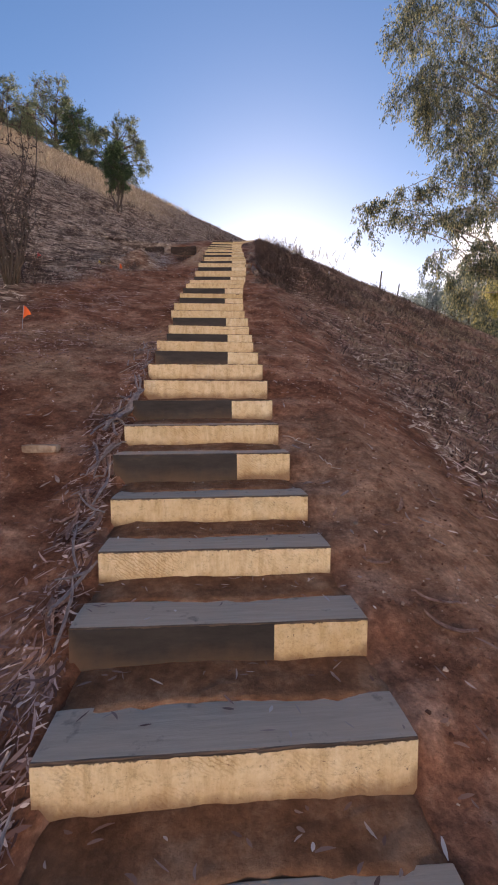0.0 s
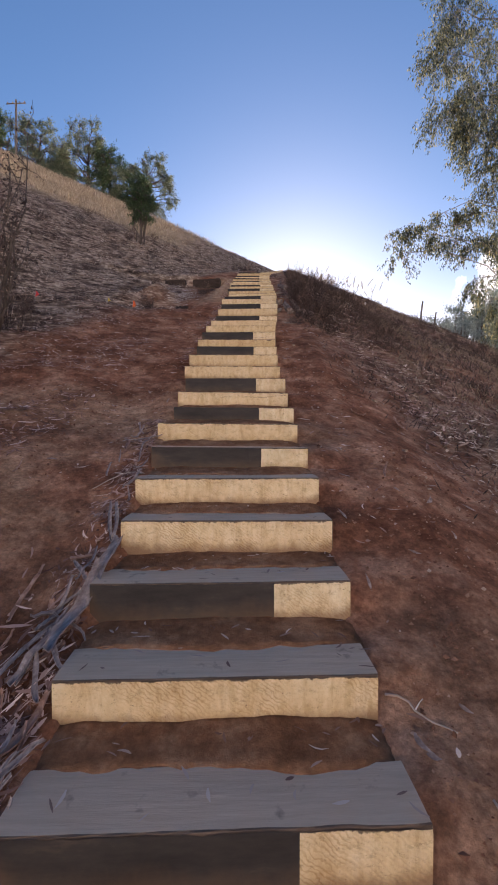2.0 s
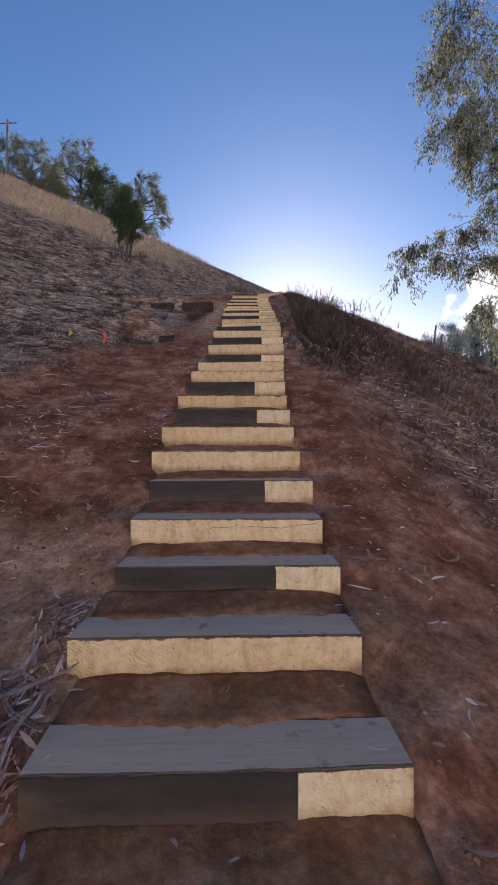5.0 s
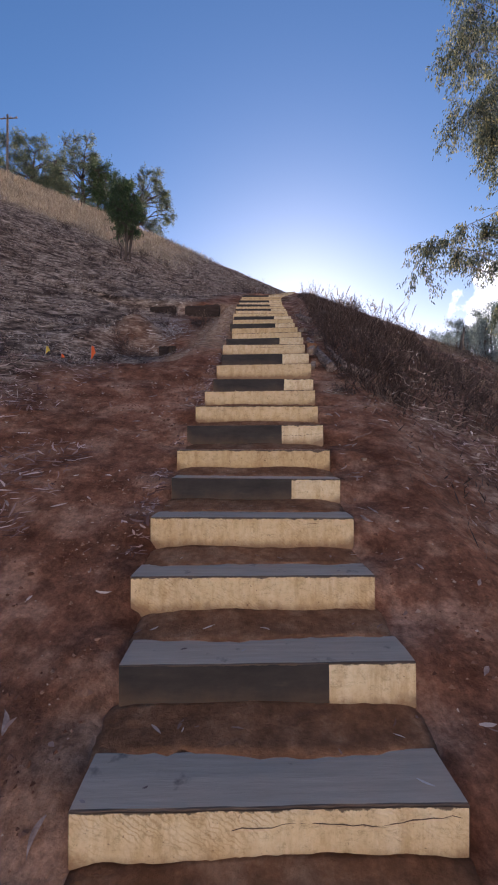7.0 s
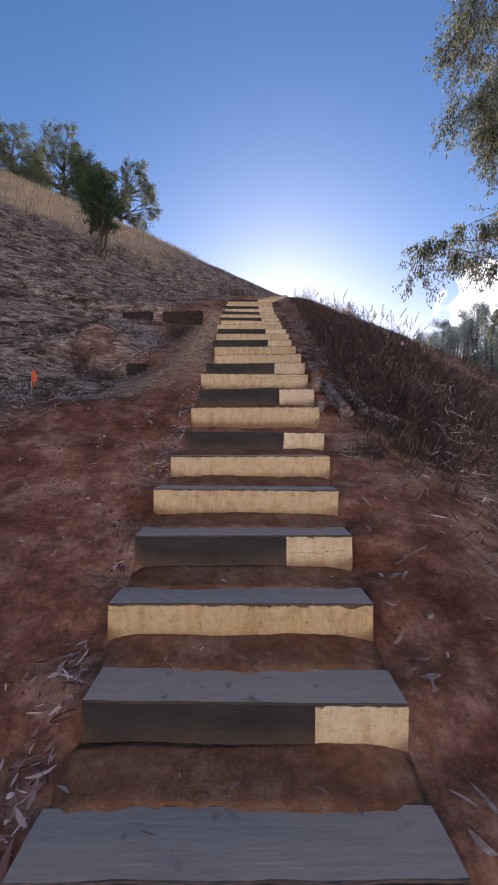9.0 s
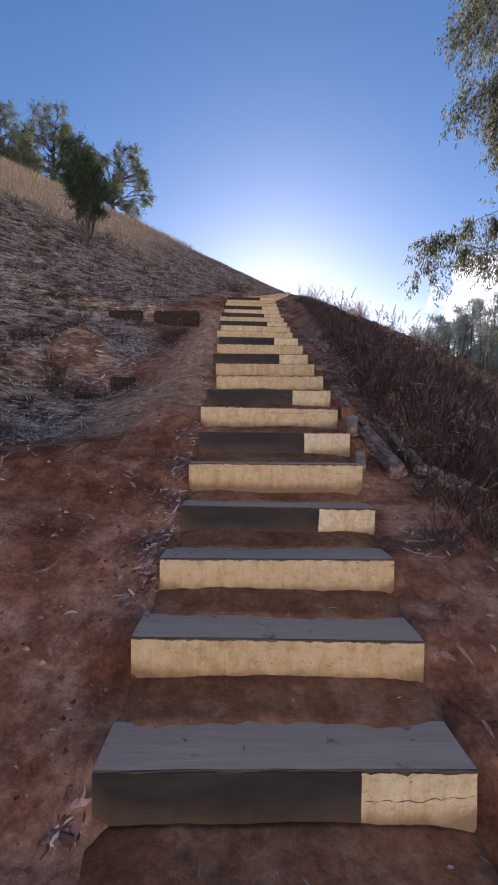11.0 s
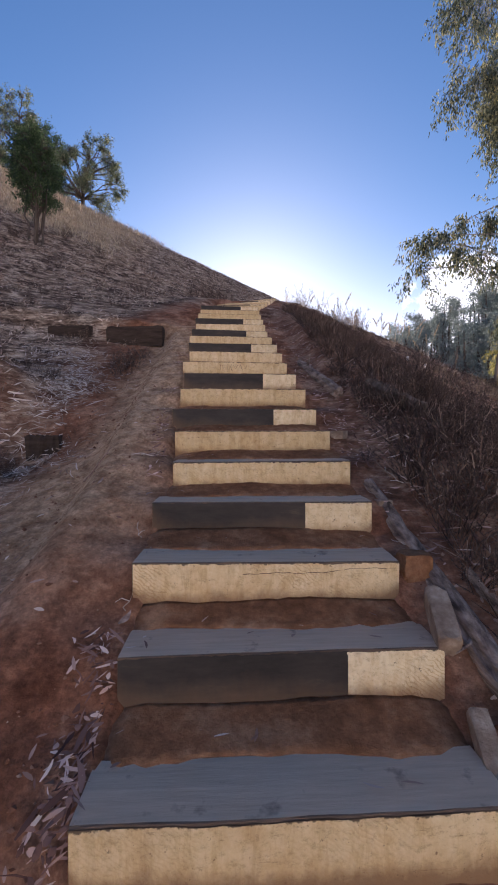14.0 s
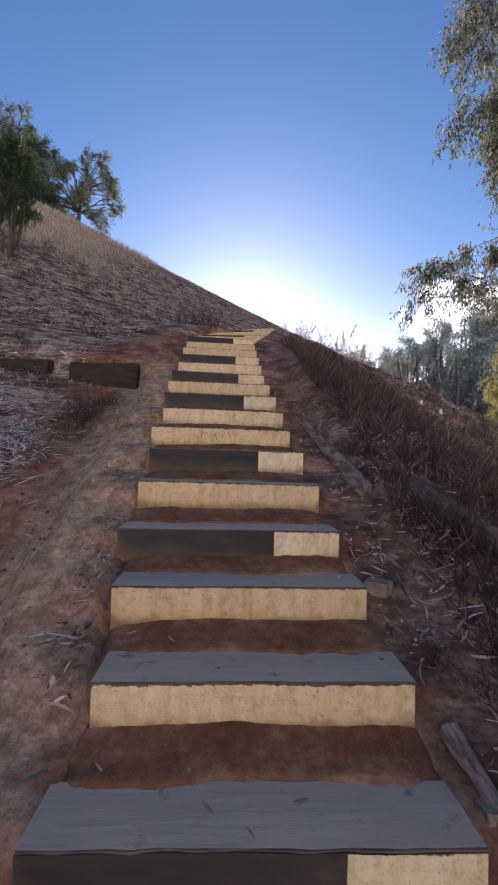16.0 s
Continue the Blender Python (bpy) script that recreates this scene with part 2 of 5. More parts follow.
M_LITTER = simple("dry_leaf_litter", [(0.0, (0.18, 0.095, 0.07)), (0.5, (0.34, 0.215, 0.17)), (0.85, (0.56, 0.42, 0.35)), (1.0, (0.78, 0.65, 0.56))], random_island=True)
M_BARKSTRIP = simple("shed_bark", [(0.0, (0.08, 0.036, 0.026)), (0.5, (0.29, 0.165, 0.132)), (0.85, (0.54, 0.36, 0.295)), (1.0, (0.78, 0.60, 0.51))], random_island=True)
M_SLAB = simple("bark_slab", [(0.3, (0.15, 0.078, 0.057)), (0.55, (0.34, 0.205, 0.155)), (0.75, (0.58, 0.405, 0.325))], 9, stretch=(4, 1, 4), bumpy=0.4)
M_CLOD = simple("earth_clod", [(0.0, (0.13, 0.057, 0.033)), (0.5, (0.22, 0.105, 0.064)), (0.92, (0.34, 0.20, 0.135)), (1.0, (0.55, 0.42, 0.32))], rough=0.95, spec=0.1, random_island=True)
M_TWIG = simple("grey_twig", [(0.0, (0.17, 0.115, 0.085)), (0.6, (0.42, 0.33, 0.265)), (1.0, (0.80, 0.70, 0.62))], random_island=True)
M_WEED = leafy("dead_weed", [(0.0, (0.026, 0.015, 0.011)), (0.55, (0.078, 0.046, 0.034)), (0.88, (0.17, 0.108, 0.080)), (1.0, (0.40, 0.29, 0.22))], 0.2)
M_GRASS = leafy("straw_grass", [(0.0, (0.28, 0.20, 0.125)), (0.5, (0.50, 0.385, 0.25)), (1.0, (0.76, 0.63, 0.44))], 0.3)
M_BANKSTRAW = leafy("bank_straw", [(0.0, (0.13, 0.09, 0.055)), (0.5, (0.25, 0.185, 0.115)), (1.0, (0.42, 0.33, 0.215))], 0.25)
M_GREYGRASS = leafy("grey_cut_grass", [(0.0, (0.15, 0.105, 0.083)), (0.5, (0.39, 0.305, 0.25)), (1.0, (0.72, 0.61, 0.52))], 0.2)
M_TRUNK = simple("tree_bark", [(0.3, (0.055, 0.042, 0.034)), (0.7, (0.16, 0.128, 0.105))], 6, stretch=(4, 4, 0.8), bumpy=0.6)
M_GUMTRUNK = simple("gum_bark", [(0.3, (0.16, 0.13, 0.11)), (0.7, (0.42, 0.37, 0.32))], 3, stretch=(4, 4, 0.8), bumpy=0.3)
# gum leaves: sunlight painted in as yellow tints, inner crown shade as dark ones
M_GUMLEAF = leafy("gum_leaf", [(0.0, (0.035, 0.045, 0.034)), (0.4, (0.12, 0.145, 0.11)), (0.8, (0.27, 0.275, 0.18)), (1.0, (0.52, 0.45, 0.20))], 0.6)
# foliage against the sun: its yellow glow is painted into the leaf colour
M_YELLOWLEAF = leafy("painted_sunlit_leaf", [(0.0, (0.20, 0.19, 0.05)), (0.5, (0.44, 0.39, 0.13)), (1.0, (0.66, 0.58, 0.27))], 0.6)
M_RAWWOOD = simple("dark_raw_wood", [(0.3, (0.075, 0.05, 0.036)), (0.7, (0.18, 0.125, 0.09))], 14, stretch=(0.6, 5, 5), bumpy=0.3)
M_DRYLEAF = simple("bleached_gum_leaf", [(0.3, (0.15, 0.095, 0.078)), (0.5, (0.30, 0.215, 0.18)), (0.7, (0.52, 0.41, 0.36))], 26, rough=0.7)
M_RIBBON = simple("grey_bark_ribbon", [(0.3, (0.17, 0.125, 0.115)), (0.55, (0.33, 0.265, 0.245)), (0.75, (0.52, 0.44, 0.41))], 12, stretch=(5, 0.7, 5), bumpy=0.5)
M_DARKLEAF = leafy("dark_green_leaf", [(0.0, (0.035, 0.062, 0.028)), (0.6, (0.075, 0.12, 0.05)), (1.0, (0.14, 0.19, 0.075))], 0.4)
M_OLIVELEAF = leafy("olive_leaf", [(0.0, (0.085, 0.11, 0.07)), (0.6, (0.17, 0.20, 0.125)), (1.0, (0.30, 0.31, 0.18))], 0.5)
# far leaves: distance haziness is painted in as a paler, bluer colour
M_HAZYLEAF = leafy("hazy_forest_leaf", [(0.0, (0.17, 0.215, 0.20)), (0.6, (0.25, 0.295, 0.275)), (1.0, (0.33, 0.36, 0.33))], 0.5)
M_LOG = simple("grey_driftlog", [(0.34, (0.07, 0.050, 0.042)), (0.5, (0.22, 0.165, 0.137)), (0.66, (0.40, 0.32, 0.275))], 5, stretch=(5, 0.6, 5), bumpy=0.8)
M_OLDBEAM = simple("dark_old_timber", [(0.3, (0.022, 0.015, 0.012)), (0.7, (0.07, 0.048, 0.037))], 5, stretch=(0.6, 5, 5), bumpy=0.5)
M_STONE = simple("pale_rock", [(0.3, (0.16, 0.10, 0.068)), (0.55, (0.32, 0.235, 0.17)), (0.75, (0.52, 0.42, 0.33))], 14, bumpy=0.8)
M_ORANGE = simple("orange_vinyl", [(0.3, (0.80, 0.13, 0.03)), (0.7, (0.95, 0.20, 0.04))], 5, rough=0.5)
M_YELLOW = simple("yellow_vinyl", [(0.3, (0.65, 0.45, 0.08)), (0.7, (0.80, 0.58, 0.12))], 5, rough=0.5)
M_RED = simple("red_vinyl", [(0.3, (0.70, 0.05, 0.05)), (0.7, (0.85, 0.09, 0.08))], 5, rough=0.5)
M_WIRE = simple("steel_wire", [(0.3, (0.3, 0.3, 0.3)), (0.7, (0.45, 0.45, 0.45))], 5, rough=0.4)
M_PAPER = simple("white_scrap", [(0.3, (0.62, 0.60, 0.57)), (0.7, (0.82, 0.80, 0.77))], 20, rough=0.7)
M_POLE = simple("grey_pole_wood", [(0.3, (0.10, 0.085, 0.07)), (0.7, (0.20, 0.17, 0.15))], 3)
M_INK = simple("brown_marker", [(0.3, (0.10, 0.06, 0.04)), (0.7, (0.16, 0.10, 0.07))], 9)

# ---- mesh helpers ----
R = np.random.default_rng(7)


def mesh(name, verts, faces, mat, smooth=False):
    me = bpy.data.meshes.new(name)
    me.from_pydata([tuple(v) for v in np.asarray(verts, float)], [], [tuple(int(i) for i in f) for f in faces])
    if smooth:
        me.polygons.foreach_set("use_smooth", [True] * len(me.polygons))
    me.materials.append(mat)
    me.update()
    return me


def thing(name, label, category, m=None, group="", kind=""):
    ob = new(name)
    if m is not None:
        ob.matrix_world = m
    return tagged(ob, label, category, group, kind)


def part(name, me, parent, label=""):
    ob = new(name, me)
    ob.parent = parent
    return tagged(ob, label)


def quads(verts4):
    """n x 4 x 3 corners to verts and faces."""
    v = np.asarray(verts4, float)
    k = v.shape[1]
    return v.reshape(-1, 3), np.arange(v.shape[0] * k).reshape(-1, k)


def unit(v):
    return v / np.maximum(np.linalg.norm(v, axis=-1, keepdims=True), 1e-9)


def blades(base, way, length, width, rng):
    """Leaves or blades as long diamonds."""
    way = unit(way)
    side = unit(np.cross(way, unit(rng.normal(size=way.shape)) + 1e-6))
    length, width = np.asarray(length).reshape(-1, 1), np.asarray(width).reshape(-1, 1)
    return np.stack([base, base + way * length * 0.45 + side * width, base + way * length, base + way * length * 0.45 - side * width], 1)


def tube(points, radii, sides=6):
    """Verts and faces of a tapered tube through points."""
    p, vs, fs = np.asarray(points, float), [], []
    for i in range(len(p)):
        d = unit(p[min(i + 1, len(p) - 1)] - p[max(i - 1, 0)])
        a = unit(np.cross(d, (0.3, 0.9, 0.2) if abs(d[2]) > 0.8 else (0, 0, 1)))
        c = np.cross(d, a)
        for s in range(sides):
            w = 2 * math.pi * s / sides
            vs.append(p[i] + radii[i] * (a * math.cos(w) + c * math.sin(w)))
    for i in range(len(p) - 1):
        for s in range(sides):
            t = (s + 1) % sides
            fs.append((i * sides + s, i * sides + t, (i + 1) * sides + t, (i + 1) * sides + s))
    fs.append(tuple(range(sides))[::-1])
    fs.append(tuple((len(p) - 1) * sides + s for s in range(sides)))
    return vs, fs


def join(pieces):
    vs, fs, o = [], [], 0
    for v, f in pieces:
        vs.extend(v)
        fs.extend(tuple(int(i) + o for i in q) for q in f)
        o += len(v)
    return vs, fs


def bent(a, c, sag, rng, steps=5, wob=0.04):
    a, c = np.asarray(a, float), np.asarray(c, float)
    t = np.linspace(0, 1, steps)[:, None]
    p = a + (c - a) * t
    p[:, 2] += sag * np.sin(math.pi * t[:, 0])
    p[1:-1] += rng.normal(size=(steps - 2, 3)) * wob * np.linalg.norm(c - a)
    return p


# ---- the stair line: number of the step, front edge y, top z, right end x ----
SK = (-6, 0, 1, 2, 3, 4, 5, 6, 7, 8, 9, 10, 11, 12, 13, 14, 15, 16, 17, 18, 19, 20, 21, 22, 23, 24, 25, 26, 27, 28, 29, 30, 31, 32, 33, 35, 40, 46)
SY = (-1.45, 0.77, 1.138, 1.492, 1.857, 2.202, 2.549, 2.921, 3.283, 3.626, 4, 4.4, 4.78, 5.093, 5.458, 5.825, 6.171, 6.531, 6.883, 7.253, 7.622, 7.986, 8.361, 8.65, 9.006, 9.318, 9.691, 10.057, 10.419, 10.743, 11.157, 11.588, 11.95, 12.337, 12.78, 13.516, 15.5, 16.9)
SZ = (-0.62, 0.475, 0.641, 0.79, 0.948, 1.14, 1.303, 1.48, 1.66, 1.834, 2, 2.17, 2.318, 2.48, 2.657, 2.841, 3.034, 3.208, 3.38, 3.571, 3.757, 3.942, 4.114, 4.328, 4.525, 4.718, 4.897, 5.07, 5.248, 5.411, 5.603, 5.79, 5.955, 6.133, 6.32, 6.664, 7.6, 8.22)
SX = (0.62, 0.4, 0.354, 0.287, 0.23, 0.164, 0.117, 0.093, 0.068, 0.035, 0, -0.049, -0.062, -0.102, -0.117, -0.168, -0.193, -0.204, -0.215, -0.219, -0.221, -0.208, -0.189, -0.186, -0.182, -0.205, -0.199, -0.201, -0.235, -0.263, -0.273, -0.286, -0.327, -0.332, -0.343, -0.4, -0.42, 0.05)


def nosing(y):
    return np.interp(y, (-60, -12) + SY, (-9.0, -5.9) + SZ)


def right_end(y):
    return np.interp(y, SY, SX)


TREAD_Y = np.concatenate([(a, a + 0.13, c - 0.005) for a, c in zip(np.interp(range(-6, 47), SK, SY), np.interp(range(-5, 48), SK, SY))])
TREAD_Z = np.concatenate([(c - 0.12, c - 0.012, c + 0.035) for c in np.interp(range(-6, 47), SK, SZ)])


def step_yaw(y):
    k = np.interp(y, SY, SK)
    return np.interp(k, (-5, 3, 9, 14, 16, 23, 25, 29, 31, 40, 42, 46), (5, 5.3, 5.5, 4, 1.7, 0.6, -1, 0.5, 3.5, 3, -8, -18))


def tread_level(x, y):
    return np.interp(y + (right_end(y) - x) * np.tan(np.radians(step_yaw(y))), TREAD_Y, TREAD_Z)


def ease(x, a, c):
    t = np.clip((x - a) / (c - a), 0, 1)
    return t * t * (3 - 2 * t)


def waves(x, y, seed, scale):
    rr = np.random.default_rng(seed)
    out = 0
    for i in range(7):
        a, f, ph = rr.uniform(0, 6.28), (1.55 ** i) / scale, rr.uniform(0, 6.28)
        out = out + np.sin((x * math.cos(a) + y * math.sin(a)) * f + ph + 1.3 * np.sin((y * math.cos(a) - x * math.sin(a)) * f * 0.7 + ph * 2)) / (1.4 ** i)
    return out / 3.0


def height(x, y):
    x, y = np.asarray(x, float), np.asarray(y, float)
    mid = right_end(y) - SW / 2
    u = x - mid
    # spur that carries the stairs
    top = nosing(np.minimum(y, 16.9)) + 0.02 * np.maximum(y - 16.9, 0)
    left = 0.15 * np.clip(-u - 1.0, 0, 3.0) * (1 - ease(y, 7.8, 9.6)) - 0.22 * np.exp(-((x + 2.9) / 0.8) ** 2 - ((y - 10.8) / 1.3) ** 2) + 0.46 * np.exp(-((x + 3.3) / 0.42) ** 2 - ((y - 11.95) / 0.36) ** 2) + 0.22 * np.exp(-((x + 3.9) / 0.35) ** 2 - ((y - 11.3) / 0.3) ** 2) - 0.34 * np.exp(-((x + 2.85) / 0.5) ** 2 - ((y - 11.25) / 0.32) ** 2) - 0.34 * ease(-x, 1.62, 1.95) * ease(y, 8.7, 9.9) * (1 - ease(y - np.interp(x, (-3.7, -1.8), (14.14, 13.84)), 0.0, 0.12))
    drop = 0.40 * np.maximum(u - 1.05, 0) + 0.12 * np.clip(u - 0.5, 0, 0.6)
    bank = 0.26 * ease(u, 0.72, 1.2) * ease(y, 8.2, 9.8) * (1 - ease(y, 13.5, 16.5)) * (1 - ease(u, 1.5, 3.4))
    spur = top - 0.06 - 0.03 * (1 - ease(np.abs(u), 0.7, 1.1)) * (1 - ease(y, 16.0, 17.0)) + 0.15 * np.exp(-((y - 8.25) / 0.3) ** 2) * ease(-x, 2.55, 3.0) + left - drop + bank + 0.30 * np.clip(y - 16.9, 0, 9) * ease(u, 2.5, 6.0) - 0.5 * ease(y, 27, 45) * np.maximum(y - 27, 0)
    # main hill on the far side
    hill = 8.95 + 0.60 * (np.minimum(y, 25) - 17.65) + 0.34 * np.clip(y - 25, 0, 65) + 0.45 * (-4.78 - np.clip(x, -60, 9)) - 0.55 * np.clip(x - 9, 0, 40) - 0.25 * np.clip(-8 - y, 0, 40)
    k = 0.5
    z = np.logaddexp(spur / k, hill / k) * k
    # far land: a valley floor, and a wooded rise across it
    z = np.maximum(z, -14 + 0.02 * waves(x, y, 3, 30))
    rise = 43 * np.exp(-(((x - 115) / 62) ** 2) - (((y - 165) / 62) ** 2))
    z = z + rise * ease(x, 10, 60)
    near = 1 - ease(np.hypot(x, y - 8), 20, 45)
    z = z + near * (0.35 + 0.65 * ease(np.abs(u), 0.6, 1.3)) * (0.04 * waves(x, y, 5, 0.9) + 0.028 * waves(x, y, 6, 0.25) + 0.010 * waves(x, y, 7, 0.09))
    z = z + near * 0.06 * waves(x * 0.45, y * 1.7, 8, 0.55) * ease(np.abs(u), 1.9, 3.2)
    # bed of the stairs, and soil level with the treads at their ends
    beside = (1 - ease(np.abs(u), 0.60, 0.88)) * (1 - ease(y, 16.4, 17.0)) * ease(y, -1.9, -1.5)
    z = z + (tread_level(x, y) + 0.25 * (z - top + 0.09) - z) * beside
    z = z - 0.09 * (1 - ease(np.abs(u), 0.46, 0.53)) * (1 - ease(y, 16.6, 17.2))
    return z


def normal(x, y, e=0.05):
    gx = (height(x + e, y) - height(x - e, y)) / (2 * e)
    gy = (height(x, y + e) - height(x, y - e)) / (2 * e)
    return unit(np.stack([-gx, -gy, np.ones_like(gx)], -1))


def ground_cover(x, y):
    """0: trodden bare earth, 1: dry turf."""
    u = x - (right_end(y) - SW / 2)
    w = 0.45 * waves(x, y, 11, 1.1)
    lw = np.interp(y, (-5, 4, 7, 9, 11, 13, 15, 16.8, 17.6), (2.8, 2.5, 2.2, 1.75, 1.65, 1.6, 1.1, 0.7, -0.6))
    rw = np.interp(y, (-5, 3, 5, 7, 8.5, 10, 16.8, 17.6), (2.2, 2.0, 1.7, 1.3, 0.85, 0.65, 0.6, -0.6))
    bare = 1 - 0.45 * np.exp(-((x + 3.2) / 0.6) ** 2 - ((y - 11.6) / 0.6) ** 2)
    return np.where(u < 0, ease(-u + w, lw - 0.3, lw + 0.7), ease(u + w, rw - 0.3, rw + 0.6)) * bare


def gold_cover(x, y):
    w = 1.2 * waves(x, y, 12, 3.0)
    return ease(y + 0.7 * w, 19.8, 21.6) * ease(-x + 0.5 * w, 3.5, 7.5)


def path_cover(x, y):
    """The side path, trodden pale, that climbs to the stairs from the hollow."""
    c = np.interp(y, (8.4, 8.8, 9.5, 10, 10.5, 11, 12, 13.6), (-2.6, -2.35, -2.05, -1.92, -1.82, -1.72, -1.67, -1.64))
    half = np.interp(y, (8.8, 9.5, 10, 10.5, 11, 12, 14), (0.75, 0.78, 0.76, 0.64, 0.52, 0.46, 0.42))
    worn = np.exp(-((x - c + 0.12 * waves(x, y, 14, 0.5)) / half) ** 4) * ease(y, 8.9, 10.1) * (1 - ease(y, 13.6, 14.6))
    crust = ease(waves(x, y, 15, 0.8), 0.0, 0.7) * np.where(x < right_end(y) - SW, 0.6, 0.3) * (1 - ease(y, 5.5, 7.5))
    return np.clip(0.95 * worn + crust, 0, 1)


# ---- ground sheet ----
def warp(a, fine, far, count, step):
    core = np.arange(a - fine, a + fine + 1e-6, step)
    s = np.linspace(0, 1, count)[1:]
    out = (far - fine) * (np.exp(s * 5) - 1) / (math.exp(5) - 1)
    return np.concatenate([(a - fine - out)[::-1], core, a + fine + out])


gx, gy = warp(-0.6, 4.6, 1500, 70, 0.055), warp(8.0, 10.5, 1500, 70, 0.055)
X, Y = np.meshgrid(gx, gy)
Z = height(X, Y)
nx, ny = len(gx), len(gy)
idx = np.arange(nx * ny).reshape(ny, nx)
F = np.stack([idx[:-1, :-1], idx[:-1, 1:], idx[1:, 1:], idx[1:, :-1]], -1).reshape(-1, 4)
me = mesh("ground", np.stack([X, Y, Z], -1).reshape(-1, 3), F, M_GROUND, True)
drift = 1 - 0.6 * ease(X - right_end(Y), 0.0, 0.5) * (1 - ease(Y, 15, 18))  # leaf mould thins the turf on the bank
for key, val in (("cover", ground_cover(X, Y) * drift), ("gold", gold_cover(X, Y)), ("path", path_cover(X, Y))):
    me.attributes.new(key, "FLOAT", "POINT").data.foreach_set("value", val.reshape(-1).astype(np.float32))
tagged(new("ground", me), "red-brown earth hillside with dry tan grass above", "ground", kind="structure")

# ---- steps ----
BLACK = {1, 3, 6, 8, 10}


def timber_mesh(width, depth, tall, seed):
    """A sawn sleeper with eased, slightly uneven edges; origin at the middle of the front top edge."""
    rng = np.random.default_rng(seed)
    n = 22
    xs = np.linspace(-width / 2, width / 2, n)
    r = 0.005
    prof = [(0, -tall), (0, -r), (r * 0.3, -r * 0.3), (r, 0), (depth * 0.5, 0.002), (depth - r, 0), (depth, -r), (depth, -tall)]
    vs, k = [], len(prof)
    wob = np.cumsum(rng.normal(size=n)) * 0.0012
    for i, x in enumerate(xs):
        for (py, pz) in prof:
            chip = rng.uniform(0, 0.004) if pz > -0.02 else 0
            vs.append((x + rng.normal() * 0.001, py + wob[i] + (chip if py < 0.02 else -chip), pz - chip * 0.4))
    fs = [(i * k + j, (i + 1) * k + j, (i + 1) * k + j + 1, i * k + j + 1) for i in range(n - 1) for j in range(k - 1)]
    fs += [tuple(range(k)), tuple((n - 1) * k + j for j in range(k))[::-1]]
    me = mesh("timber", vs, fs, M_TIMBER)
    me.materials.append(M_RAWWOOD)
    for i in range(n - 1):
        for j in range(3):
            me.polygons[i * (k - 1) + j].material_index = 1
    return me, wob, xs


def paint_mesh(name, x0, x1, top, low, wob, xs, mat, seed, ragged=0.006):
    """A coat of paint on the front face, 3 mm proud, with a ragged upper edge."""
    rng = np.random.default_rng(seed)
    n = max(12, int((x1 - x0) / 0.012))
    px = np.linspace(x0, x1, n)
    gap = np.abs(np.convolve(rng.normal(size=n + 4), np.ones(5) / 5, "valid")) * ragged * 2.2
    gap += (rng.random(n) > 0.93) * rng.uniform(0, 0.010, n) * (ragged > 0.0022)
    off = np.interp(px, xs, wob)
    wave = 0.0015 * np.sin(px * 31 + seed) + rng.normal(size=n) * 0.0005
    rows = ((-0.0022, top - gap), (-0.0036, top - 0.012 - gap), (-0.0036, np.full(n, (top + low) / 2)), (-0.0036, np.full(n, low)), (0.004, np.full(n, low)))
    jx = [rng.normal(size=2) * (0.003 if ragged > 0.0022 else 0.0) for _ in rows]
    vs = []
    for (dy, zz), j in zip(rows, jx):
        xx = px.copy()
        xx[0] += abs(j[0])
        xx[-1] -= abs(j[1])
        vs.append(np.stack([xx, off + dy * (0.6 if mat is M_BLACK else 1.0) + wave * (dy < -0.003) * (mat is not M_BLACK), zz], -1))
    vs = np.concatenate(vs)
    m = len(rows)
    fs = [(a * n + i, (a + 1) * n + i, (a + 1) * n + i + 1, a * n + i + 1) for a in range(m - 1) for i in range(n - 1)]
    return mesh(name, vs, fs, mat, False)


def earth_mesh(width, depth, seed, heap=0.026):
    """Packed earth that fills a step from a sleeper's back to the next one's face."""
    rng = np.random.default_rng(seed)
    a, c = 30, 10
    vs = []
    for j in range(c):
        for i in range(a):
            x, y = (i / (a - 1) - 0.5) * width, j / (c - 1) * depth
            e = abs(i / (a - 1) - 0.5) * 2
            z = 0.005 * math.sin(x * 9 + seed) * math.sin(y * 11) + rng.normal() * 0.002 + 0.005 + heap * (j / (c - 1)) - 0.05 * e ** 9
            if j == 0:
                y, z = -0.006 + 0.014 * math.sin(x * 7 + seed * 1.7) + rng.normal() * 0.006 - 0.02 * e ** 6, 0.0015 - 0.05 * e ** 9
            vs.append((x, y, z))
    fs = [(j * a + i, j * a + i + 1, (j + 1) * a + i + 1, (j + 1) * a + i) for j in range(c - 1) for i in range(a - 1)]
    o = len(vs)
    vs += [(v[0], v[1], v[2] - 0.25) for v in vs]
    rim = [j * a + i for j, i in [(0, i) for i in range(a)] + [(j, a - 1) for j in range(1, c)] + [(c - 1, i) for i in range(a - 2, -1, -1)] + [(j, 0) for j in range(c - 2, 0, -1)]]
    for p, q in zip(rim, rim[1:] + rim[:1]):
        fs.append((p, p + o, q + o, q))
    me = mesh("earth_tread", vs, fs, M_TREAD, True)
    for p in me.polygons[(a - 1) * (c - 1):]:
        p.use_smooth = False
    return me


